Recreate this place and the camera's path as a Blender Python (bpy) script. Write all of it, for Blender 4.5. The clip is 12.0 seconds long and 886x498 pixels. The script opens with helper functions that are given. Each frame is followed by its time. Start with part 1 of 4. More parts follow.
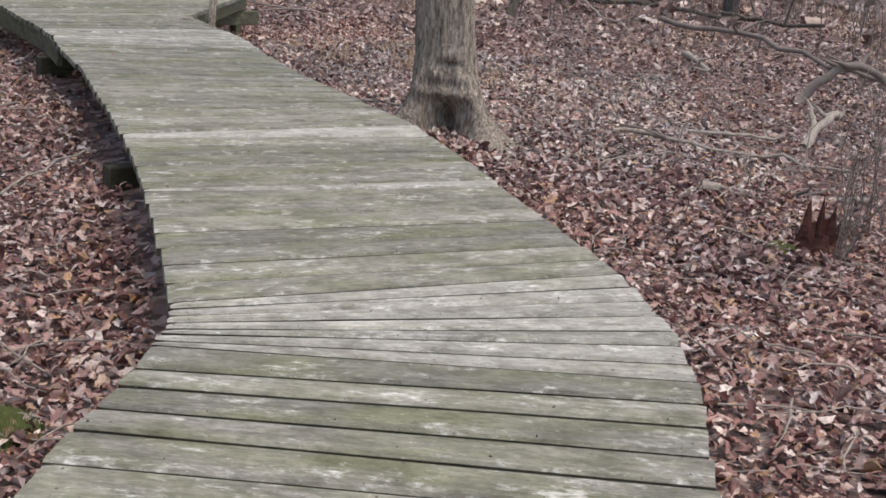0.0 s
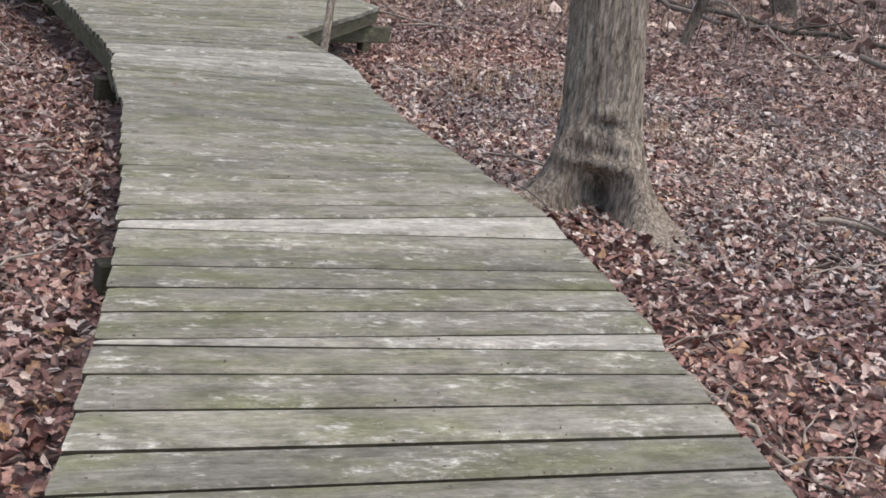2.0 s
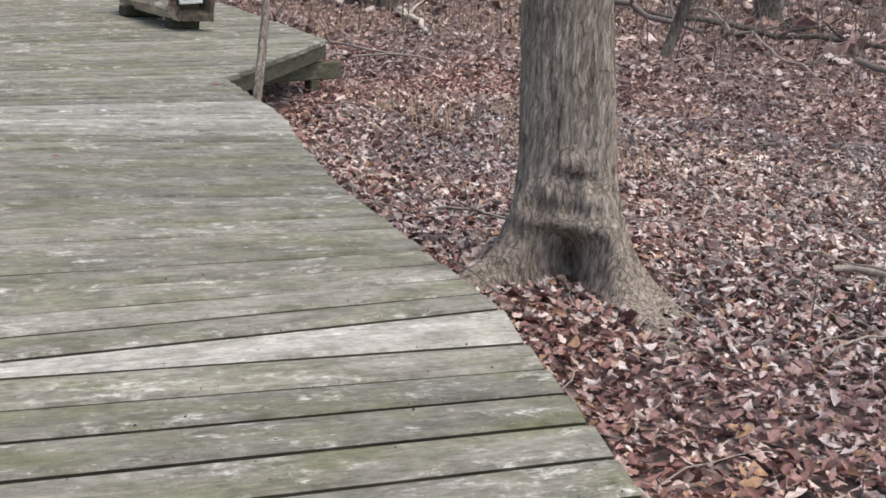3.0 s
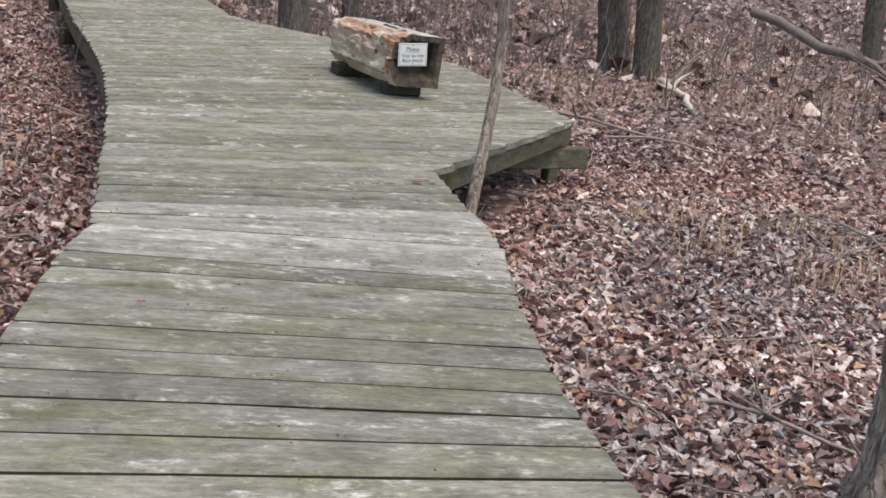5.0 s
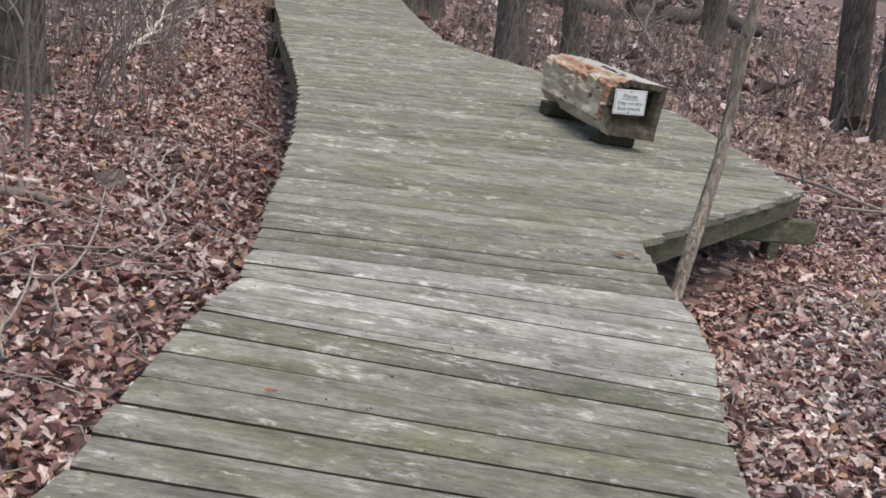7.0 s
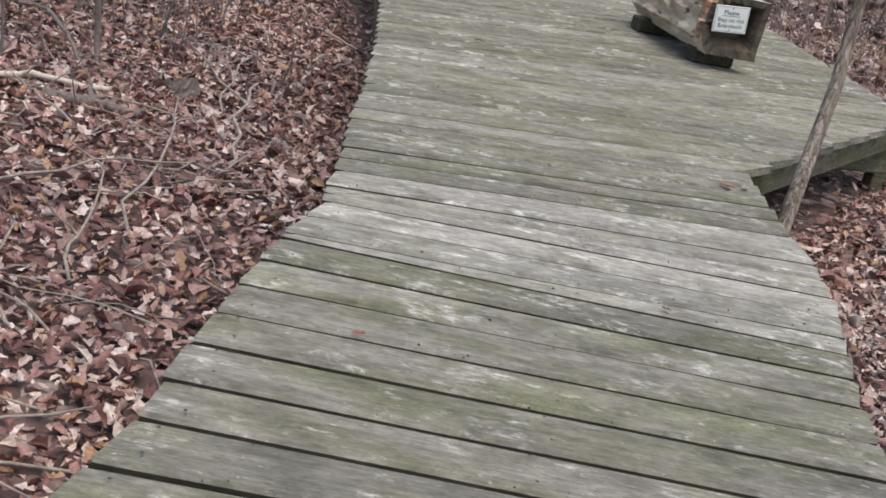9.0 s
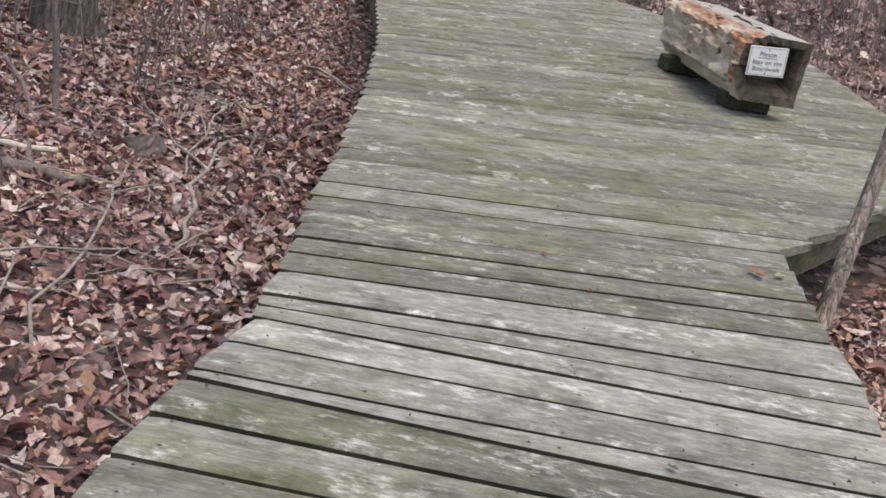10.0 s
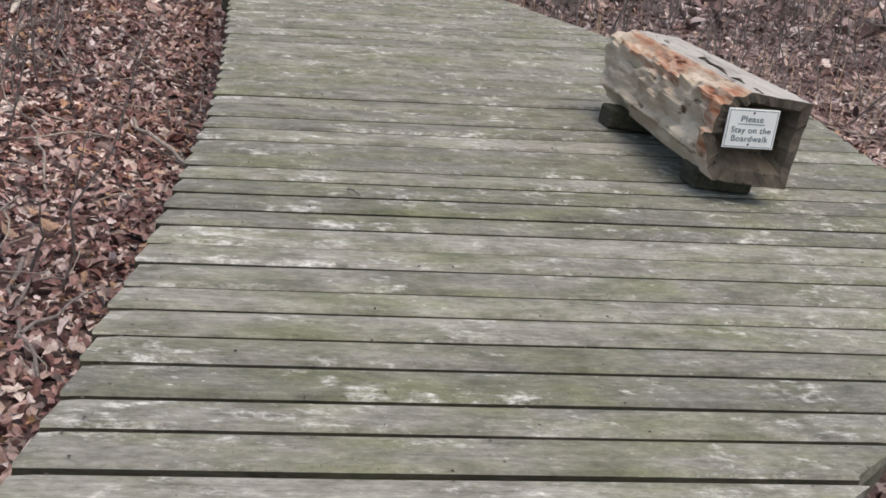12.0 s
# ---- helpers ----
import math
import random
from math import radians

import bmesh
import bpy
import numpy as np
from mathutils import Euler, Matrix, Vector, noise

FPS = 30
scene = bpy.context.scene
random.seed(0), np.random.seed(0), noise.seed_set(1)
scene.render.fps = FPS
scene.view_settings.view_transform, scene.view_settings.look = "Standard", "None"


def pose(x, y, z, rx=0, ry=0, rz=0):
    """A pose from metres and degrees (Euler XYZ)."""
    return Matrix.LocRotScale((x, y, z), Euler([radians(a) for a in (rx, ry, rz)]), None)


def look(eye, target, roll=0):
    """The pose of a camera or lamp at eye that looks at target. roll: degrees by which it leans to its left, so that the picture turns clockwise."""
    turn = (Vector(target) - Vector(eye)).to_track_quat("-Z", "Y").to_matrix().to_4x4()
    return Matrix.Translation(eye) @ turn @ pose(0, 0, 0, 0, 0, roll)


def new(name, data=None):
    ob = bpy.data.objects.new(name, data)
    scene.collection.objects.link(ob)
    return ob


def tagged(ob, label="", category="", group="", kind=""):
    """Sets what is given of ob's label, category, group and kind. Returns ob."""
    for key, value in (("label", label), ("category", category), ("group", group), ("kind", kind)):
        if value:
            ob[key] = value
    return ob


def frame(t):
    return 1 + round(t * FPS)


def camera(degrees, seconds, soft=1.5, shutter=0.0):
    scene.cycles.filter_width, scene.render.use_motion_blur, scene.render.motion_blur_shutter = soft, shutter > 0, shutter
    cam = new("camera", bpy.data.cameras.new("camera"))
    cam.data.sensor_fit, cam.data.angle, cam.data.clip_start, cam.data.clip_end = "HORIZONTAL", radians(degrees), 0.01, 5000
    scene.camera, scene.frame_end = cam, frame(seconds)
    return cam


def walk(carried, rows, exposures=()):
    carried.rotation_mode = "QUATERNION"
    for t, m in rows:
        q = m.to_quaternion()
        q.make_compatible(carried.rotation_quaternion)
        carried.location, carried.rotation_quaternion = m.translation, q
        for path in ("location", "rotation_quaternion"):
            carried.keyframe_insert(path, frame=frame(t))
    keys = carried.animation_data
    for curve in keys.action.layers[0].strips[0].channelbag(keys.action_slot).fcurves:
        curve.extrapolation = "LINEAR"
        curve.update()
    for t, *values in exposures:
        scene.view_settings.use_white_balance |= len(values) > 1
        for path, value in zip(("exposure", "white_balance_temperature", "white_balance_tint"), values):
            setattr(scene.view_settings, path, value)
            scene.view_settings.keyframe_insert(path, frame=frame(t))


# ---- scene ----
cam = camera(39.3, 12.0, soft=1.65)
PATH = [
    (0, (0.545, -0.429, 1.352), (0.5, 1.492, 0.798), 6.6),
    (0.5, (0.51, 0.077, 1.319), (0.412, 2.001, 0.784), 9.6),
    (1, (0.471, 0.63, 1.329), (0.375, 2.549, 0.775), 8.4),
    (1.5, (0.485, 1.201, 1.343), (0.305, 3.113, 0.785), 7.2),
    (2, (0.451, 1.738, 1.308), (0.17, 3.633, 0.734), 9.0),
    (2.5, (0.454, 2.274, 1.3), (0.205, 4.177, 0.739), 7.1),
    (2.7, (0.492, 2.53, 1.299), (0.234, 4.434, 0.744), 6.2),
    (4.3, (0.215, 4.392, 1.243), (-0.18, 6.287, 0.741), 7.3),
    (4.5, (0.132, 4.56, 1.195), (-0.328, 6.44, 0.694), 8.6),
    (5, (-0.078, 5.056, 1.22), (-0.73, 6.878, 0.712), 8.2),
    (5.5, (-0.197, 5.419, 1.197), (-1.058, 7.159, 0.719), 8.0),
    (6, (-0.224, 5.636, 1.25), (-1.254, 7.282, 0.768), 9.6),
    (6.5, (-0.293, 5.697, 1.249), (-1.296, 7.356, 0.756), 9.3),
    (6.7, (-0.341, 5.714, 1.244), (-1.311, 7.387, 0.736), 10.6),
    (8.3, (-0.425, 5.729, 1.209), (-1.338, 7.415, 0.64), 13.6),
    (8.5, (-0.477, 5.753, 1.202), (-1.423, 7.41, 0.602), 13.4),
    (9, (-0.624, 5.948, 1.164), (-1.603, 7.557, 0.49), 13.0),
    (9.5, (-0.738, 6.308, 1.243), (-1.769, 7.875, 0.548), 11.3),
    (10, (-0.901, 6.659, 1.223), (-1.94, 8.233, 0.557), 12.6),
    (10.5, (-1.138, 7.073, 1.246), (-2.066, 8.725, 0.608), 10.9),
    (11, (-1.351, 7.525, 1.299), (-2.273, 9.179, 0.656), 11.6),
    (11.5, (-1.673, 7.945, 1.24), (-2.652, 9.549, 0.556), 14.9),
    (12, (-1.883, 8.343, 1.263), (-2.821, 9.973, 0.583), 12.4),
]
walk(cam, [(t, look(eye, target, roll)) for t, eye, target, roll in PATH], [(0.0, 0.36, 7450, 9.5), (2.5, 0.46, 7450, 9.5), (4.5, 0.60, 7450, 9.5), (5.5, 0.44, 7450, 9.5), (6.5, 0.42, 7450, 9.5), (9.0, 0.40, 7450, 9.5), (12.0, 0.40, 7450, 9.5)])

# ---- world and sun: an overcast late-winter day ----
world = bpy.data.worlds.new("world")
scene.world = world
world.use_nodes = True
sky = world.node_tree.nodes.new("ShaderNodeTexSky")
sky.sky_type, sky.sun_disc = "NISHITA", False
sky.sun_elevation, sky.sun_rotation = radians(74), radians(110)
sky.air_density, sky.dust_density, sky.ozone_density = 1.0, 3.0, 1.5
background = world.node_tree.nodes["Background"]
background.inputs["Strength"].default_value = 0.17
world.node_tree.links.new(sky.outputs["Color"], background.inputs["Color"])
sun = new("sun", bpy.data.lights.new("sun", "SUN"))
sun.data.energy, sun.data.angle, sun.data.color = 1.15, radians(50), (1.0, 0.97, 0.94)
sun.matrix_world = look((0, 0, 30), (-8.0, 3.0, 0))

# ---- helpers of this scene ----
rng = np.random.default_rng(7)


def smooth(lo, hi, v):
    t = np.clip((np.asarray(v, float) - lo) / (hi - lo), 0, 1)
    return t * t * (3 - 2 * t)


def ground_z(x, y):
    """Height of the forest floor below the deck's top (z = 0)."""
    x, y = np.asarray(x, float), np.asarray(y, float)
    z = -0.29 - 0.16 * smooth(8.0, 11.0, y) + 0.08 * smooth(15, 24, y) - 0.13 * smooth(0.3, -0.9, x + 0.42 * np.maximum(y - 3.3, 0)) * smooth(9.5, 7.0, y)
    z = z + 0.02 * np.sin(1.7 * x + 0.6 * y) + 0.02 * np.sin(2.3 * y - 1.1 * x + 1) + 0.012 * np.sin(4.1 * x + 3.3 * y)
    z = z + 0.02 * np.exp(-((x - 0.35) ** 2 + (y - 8.35) ** 2) / 0.5)
    far = np.hypot(x + 2, y - 9)
    return z + 0.10 * smooth(12, 40, far) * np.sin(0.13 * x + 0.4) * np.cos(0.11 * y) * 4


def mesh_from(name, verts, faces, smooth_shade=False):
    me = bpy.data.meshes.new(name)
    me.from_pydata([tuple(v) for v in verts], [], [tuple(f) for f in faces])
    if smooth_shade:
        me.polygons.foreach_set("use_smooth", [True] * len(me.polygons))
    me.update()
    return me


def quick_mesh(name, verts, loops, sizes, smooth_shade=False):
    """A mesh from numpy arrays: vertices, the corners of all faces in a row, and each face's number of corners."""
    me = bpy.data.meshes.new(name)
    me.vertices.add(len(verts))
    me.vertices.foreach_set("co", np.asarray(verts, np.float32).ravel())
    me.loops.add(len(loops))
    me.loops.foreach_set("vertex_index", np.asarray(loops, np.int32))
    me.polygons.add(len(sizes))
    starts = np.concatenate(([0], np.cumsum(sizes)[:-1]))
    me.polygons.foreach_set("loop_start", starts.astype(np.int32))
    me.update(calc_edges=True)
    if smooth_shade:
        me.polygons.foreach_set("use_smooth", [True] * len(sizes))
    return me


def part(name, me, material, parent=None, label=""):
    """Links a mesh or bmesh as one object, under its thing if one is given."""
    if isinstance(me, bmesh.types.BMesh):
        bm, me = me, bpy.data.meshes.new(name)
        bm.to_mesh(me)
        bm.free()
    ob = new(name, me)
    if material and not me.materials:
        me.materials.append(material)
    if parent:
        ob.parent = parent
    return tagged(ob, label)


def box_bm(sx, sy, sz, at=(0, 0, 0), bevel=0.004, turn=0.0):
    bm = bmesh.new()
    bmesh.ops.create_cube(bm, size=1, matrix=Matrix.Translation(at) @ pose(0, 0, 0, 0, 0, turn) @ Matrix.Diagonal((sx, sy, sz, 1)))
    if bevel:
        bmesh.ops.bevel(bm, geom=list(bm.edges), offset=bevel, segments=1, affect="EDGES")
    return bm


def tube(points, radii, sides=8, wobble=0.0, seed=0, cap=True):
    """Vertices and faces of a tapered tube along a line of points."""
    r = np.random.default_rng(seed)
    pts = np.array(points, float)
    n = len(pts)
    tang = np.gradient(pts, axis=0)
    tang /= np.linalg.norm(tang, axis=1)[:, None] + 1e-9
    ref = np.array([0.31, 0.22, 0.92]) if abs(tang[0][2]) < 0.8 else np.array([1.0, 0.1, 0.0])
    verts = []
    ang = np.linspace(0, 2 * math.pi, sides, endpoint=False)
    for i in range(n):
        a = np.cross(tang[i], ref)
        a /= np.linalg.norm(a)
        b = np.cross(tang[i], a)
        rr = radii[i] * (1 + wobble * r.uniform(-1, 1, sides))
        verts.append(pts[i] + np.outer(np.cos(ang) * rr, a) + np.outer(np.sin(ang) * rr, b))
    verts = np.concatenate(verts)
    faces = []
    for i in range(n - 1):
        for j in range(sides):
            k = (j + 1) % sides
            faces.append((i * sides + j, i * sides + k, (i + 1) * sides + k, (i + 1) * sides + j))
    if cap:
        faces.append(tuple(range(sides)))
        faces.append(tuple(range((n - 1) * sides, n * sides))[::-1])
    return verts, faces


def crooked(start, end, n=7, bend=0.06, sag=0.0, seed=0):
    """A wandering line from start to end."""
    r = np.random.default_rng(seed)
    a, b = np.array(start, float), np.array(end, float)
    t = np.linspace(0, 1, n)[:, None]
    length = np.linalg.norm(b - a)
    off = np.cumsum(r.normal(0, 1, (n, 3)), axis=0)
    off -= off[0] + t * (off[-1] - off[0])
    p = a + t * (b - a) + off * bend * length / math.sqrt(n)
    p[:, 2] += 4 * sag * length * (t * (1 - t))[:, 0]
    return p


# ---- materials ----
def nodes_of(name):
    m = bpy.data.materials.new(name)
    m.use_nodes = True
    nt = m.node_tree
    return m, nt, nt.nodes["Principled BSDF"]


def node(nt, kind, **sets):
    n = nt.nodes.new(kind)
    for key, value in sets.items():
        n.inputs[key.replace("_", " ")].default_value = value
    return n


def ramp(nt, fac, stops):
    n = nt.nodes.new("ShaderNodeValToRGB")
    el = n.color_ramp.elements
    while len(el) < len(stops):
        el.new(0.5)
    for e, (pos, col) in zip(el, stops):
        e.position, e.color = pos, (*col, 1)
    nt.links.new(fac, n.inputs["Fac"])
    return n.outputs["Color"]


def mixed(nt, fac, a, b, kind="MIX"):
    n = nt.nodes.new("ShaderNodeMix")
    n.data_type, n.blend_type = "RGBA", kind
    for slot, v in ((0, fac), (6, a), (7, b)):
        if hasattr(v, "links"):
            nt.links.new(v, n.inputs[slot])
        else:
            n.inputs[slot].default_value = v if slot == 0 else (*v, 1)
    return n.outputs[2]


def textured(nt, coords, scale, noise_scale, detail=6, rough=0.6):
    mp = nt.nodes.new("ShaderNodeMapping")
    mp.inputs["Scale"].default_value = scale
    nt.links.new(coords, mp.inputs["Vector"])
    n = node(nt, "ShaderNodeTexNoise", Scale=noise_scale, Detail=detail, Roughness=rough)
    nt.links.new(mp.outputs["Vector"], n.inputs["Vector"])
    return n.outputs["Fac"]


def bump(nt, bsdf, height, strength=0.4, distance=0.003):
    b = nt.nodes.new("ShaderNodeBump")
    b.inputs["Strength"].default_value, b.inputs["Distance"].default_value = strength, distance
    nt.links.new(height, b.inputs["Height"])
    nt.links.new(b.outputs["Normal"], bsdf.inputs["Normal"])


def shifted(nt, coords, amount=40.0):
    """Coordinates moved by the object's own random number, so that alike pieces differ."""
    info = nt.nodes.new("ShaderNodeObjectInfo")
    add = nt.nodes.new("ShaderNodeVectorMath")
    add.operation = "MULTIPLY_ADD"
    add.inputs[1].default_value = (amount, amount * 0.7, amount * 0.3)
    nt.links.new(info.outputs["Random"], add.inputs[0])
    nt.links.new(coords, add.inputs[2])
    return add.outputs[0], info.outputs["Random"]


def weathered_wood(name, dark, mid, pale, green, green_amount=0.5, worn_colour=(0.58, 0.58, 0.55)):
    """Grey, sun-bleached planks with grain along x, algae, knots and worn pale patches."""
    m, nt, bsdf = nodes_of(name)
    tc = nt.nodes.new("ShaderNodeTexCoord")
    co, rnd = shifted(nt, tc.outputs["Object"])
    grain = textured(nt, co, (6.0, 62, 62), 1.0, 8, 0.72)
    fine = textured(nt, co, (26, 210, 210), 1.0, 4, 0.7)
    blotch = textured(nt, co, (5.5, 11, 11), 1.0, 7, 0.66)
    worn = textured(nt, co, (15.0, 30, 30), 1.0, 8, 0.74)
    wornzone = textured(nt, co, (2.6, 6.0, 6.0), 1.3, 3, 0.5)
    moss = textured(nt, co, (1.3, 4.0, 4.0), 1.6, 6, 0.65)
    base = ramp(nt, grain, [(0.28, dark), (0.50, mid), (0.76, pale)])
    tone = ramp(nt, rnd, [(0.0, (0.76, 0.77, 0.76)), (0.35, (0.93, 0.93, 0.92)), (0.7, (1.05, 1.05, 1.04)), (1.0, (1.28, 1.28, 1.27))])
    base = mixed(nt, 1.0, base, tone, "MULTIPLY")
    g = ramp(nt, moss, [(0.44, (0, 0, 0)), (0.66, (1, 1, 1))])
    gm = nt.nodes.new("ShaderNodeMath")
    gm.operation = "MULTIPLY"
    gm.inputs[1].default_value = green_amount
    nt.links.new(g, gm.inputs[0])
    base = mixed(nt, gm.outputs[0], base, green)
    b2 = ramp(nt, blotch, [(0.34, (0.60, 0.60, 0.58)), (0.50, (0.95, 0.95, 0.95)), (0.66, (1.20, 1.20, 1.20))])
    base = mixed(nt, 1.0, base, b2, "MULTIPLY")
    wz = nt.nodes.new("ShaderNodeMath")
    wz.operation = "MULTIPLY_ADD"
    wz.inputs[1].default_value, wz.inputs[2].default_value = 0.55, -0.27
    nt.links.new(wornzone, wz.inputs[0])
    ws = nt.nodes.new("ShaderNodeMath")
    ws.operation = "ADD"
    nt.links.new(worn, ws.inputs[0])
    nt.links.new(wz.outputs[0], ws.inputs[1])
    w = ramp(nt, ws.outputs[0], [(0.56, (0, 0, 0)), (0.63, (0.25, 0.25, 0.25)), (0.73, (0.9, 0.9, 0.9))])
    base = mixed(nt, w, base, worn_colour)
    flecks = textured(nt, co, (42, 120, 120), 1.0, 5, 0.66)
    fz = nt.nodes.new("ShaderNodeMath")
    fz.operation = "MULTIPLY_ADD"
    fz.inputs[1].default_value, fz.inputs[2].default_value = 0.30, -0.15
    nt.links.new(blotch, fz.inputs[0])
    fs_ = nt.nodes.new("ShaderNodeMath")
    fs_.operation = "ADD"
    nt.links.new(flecks, fs_.inputs[0])
    nt.links.new(fz.outputs[0], fs_.inputs[1])
    fl = ramp(nt, fs_.outputs[0], [(0.66, (0, 0, 0)), (0.74, (0.75, 0.75, 0.75))])
    base = mixed(nt, fl, base, tuple(min(0.85, c * 1.12) for c in worn_colour))
    f2 = ramp(nt, fine, [(0.30, (0.72, 0.72, 0.71)), (0.55, (1.04, 1.04, 1.04))])
    base = mixed(nt, 0.8, base, f2, "MULTIPLY")
    mottle = textured(nt, co, (24, 46, 46), 1.0, 6, 0.78)
    mt = ramp(nt, mottle, [(0.34, (0.66, 0.66, 0.65)), (0.52, (1.0, 1.0, 1.0)), (0.68, (1.3, 1.3, 1.29))])
    base = mixed(nt, 0.8, base, mt, "MULTIPLY")
    knots = nt.nodes.new("ShaderNodeTexVoronoi")
    mp = nt.nodes.new("ShaderNodeMapping")
    mp.inputs["Scale"].default_value = (5.5, 8.5, 8.5)
    nt.links.new(co, mp.inputs["Vector"])
    nt.links.new(mp.outputs["Vector"], knots.inputs["Vector"])
    sp = ramp(nt, knots.outputs["Distance"], [(0.035, (0.22, 0.20, 0.17)), (0.075, (1, 1, 1))])
    base = mixed(nt, 0.85, base, sp, "MULTIPLY")
    nt.links.new(base, bsdf.inputs["Base Color"])
    bsdf.inputs["Roughness"].default_value = 0.8
    bsdf.inputs["Specular IOR Level"].default_value = 0.3
    bump(nt, bsdf, mixed(nt, 0.5, grain, fine), 0.6, 0.004)
    return m


def bark(name, dark, mid, pale, vertical=(16, 16, 2.6)):
    m, nt, bsdf = nodes_of(name)
    tc = nt.nodes.new("ShaderNodeTexCoord")
    co, rnd = shifted(nt, tc.outputs["Object"], 17.0)
    ridges = textured(nt, co, vertical, 1.6, 8, 0.68)
    flakes = textured(nt, co, (40, 40, 14), 1.0, 4, 0.6)
    patch = textured(nt, co, (1.5, 1.5, 0.9), 1.3, 4, 0.6)
    base = ramp(nt, ridges, [(0.34, dark), (0.5, mid), (0.72, pale)])
    f = ramp(nt, flakes, [(0.3, (0.72, 0.72, 0.72)), (0.62, (1.15, 1.15, 1.15))])
    base = mixed(nt, 1.0, base, f, "MULTIPLY")
    p = ramp(nt, patch, [(0.35, (0.82, 0.80, 0.78)), (0.66, (1.12, 1.12, 1.1))])
    base = mixed(nt, 1.0, base, p, "MULTIPLY")
    warp = node(nt, "ShaderNodeTexNoise", Scale=7.0, Detail=5.0)
    nt.links.new(co, warp.inputs["Vector"])
    add = nt.nodes.new("ShaderNodeVectorMath")
    add.operation = "MULTIPLY_ADD"
    add.inputs[1].default_value = (0.10, 0.10, 0.5)
    nt.links.new(warp.outputs["Color"], add.inputs[0])
    nt.links.new(co, add.inputs[2])
    mp = nt.nodes.new("ShaderNodeMapping")
    mp.inputs["Scale"].default_value = (vertical[0] * 1.5, vertical[1] * 1.5, vertical[2] * 0.42)
    nt.links.new(add.outputs[0], mp.inputs["Vector"])
    plates = nt.nodes.new("ShaderNodeTexVoronoi")
    plates.feature = "DISTANCE_TO_EDGE"
    plates.inputs["Scale"].default_value = 1.0
    nt.links.new(mp.outputs["Vector"], plates.inputs["Vector"])
    crack = ramp(nt, plates.outputs["Distance"], [(0.0, (0.30, 0.28, 0.26)), (0.10, (0.85, 0.85, 0.85)), (0.22, (1.08, 1.08, 1.08))])
    base = mixed(nt, 0.5, base, crack, "MULTIPLY")
    nt.links.new(base, bsdf.inputs["Base Color"])
    bsdf.inputs["Roughness"].default_value = 0.92
    bsdf.inputs["Specular IOR Level"].default_value = 0.15
    bump(nt, bsdf, mixed(nt, 0.3, mixed(nt, 0.35, ridges, flakes), crack), 0.9, 0.02)
    return m


def leaf_material(name, stops):
    """Dead leaves, each with its own colour."""
    m, nt, bsdf = nodes_of(name)
    geo = nt.nodes.new("ShaderNodeNewGeometry")
    base = ramp(nt, geo.outputs["Random Per Island"], stops)
    tc = nt.nodes.new("ShaderNodeTexCoord")
    spots = textured(nt, tc.outputs["Object"], (1, 1, 1), 70, 4, 0.6)
    s = ramp(nt, spots, [(0.32, (0.6, 0.58, 0.58)), (0.62, (1.12, 1.12, 1.12))])
    broad = textured(nt, tc.outputs["Object"], (1, 1, 1), 0.9, 3, 0.6)
    bt = ramp(nt, broad, [(0.36, (0.80, 0.82, 0.86)), (0.62, (1.12, 1.06, 1.02))])
    base = mixed(nt, 1.0, mixed(nt, 1.0, base, s, "MULTIPLY"), bt, "MULTIPLY")
    nt.links.new(base, bsdf.inputs["Base Color"])
    bsdf.inputs["Roughness"].default_value = 0.6
    bsdf.inputs["Specular IOR Level"].default_value = 0.35
    return m


def soil_material():
    """Packed, rotting leaf litter between the loose leaves."""
    m, nt, bsdf = nodes_of("leaf_mould")
    tc = nt.nodes.new("ShaderNodeTexCoord")
    co = tc.outputs["Object"]
    cells = nt.nodes.new("ShaderNodeTexVoronoi")
    cells.inputs["Scale"].default_value = 16
    cells.inputs["Randomness"].default_value = 1.0
    warp = node(nt, "ShaderNodeTexNoise", Scale=9.0, Detail=4.0)
    nt.links.new(co, warp.inputs["Vector"])
    add = nt.nodes.new("ShaderNodeVectorMath")
    add.operation = "MULTIPLY_ADD"
    add.inputs[1].default_value = (0.12, 0.12, 0.12)
    nt.links.new(warp.outputs["Color"], add.inputs[0])
    nt.links.new(co, add.inputs[2])
    nt.links.new(add.outputs[0], cells.inputs["Vector"])
    sep = nt.nodes.new("ShaderNodeSeparateColor")
    nt.links.new(cells.outputs["Color"], sep.inputs["Color"])
    base = ramp(nt, sep.outputs["Red"], [(0.0, (0.05, 0.034, 0.032)), (0.35, (0.11, 0.07, 0.064)), (0.65, (0.18, 0.12, 0.11)), (0.9, (0.30, 0.23, 0.215)), (1.0, (0.40, 0.345, 0.33))])
    broad = textured(nt, co, (1, 1, 1), 0.5, 5, 0.6)
    b = ramp(nt, broad, [(0.35, (0.72, 0.74, 0.78)), (0.65, (1.1, 1.02, 0.98))])
    base = mixed(nt, 1.0, base, b, "MULTIPLY")
    nt.links.new(base, bsdf.inputs["Base Color"])
    bsdf.inputs["Roughness"].default_value = 0.9
    bump(nt, bsdf, cells.outputs["Distance"], 0.8, 0.03)
    return m


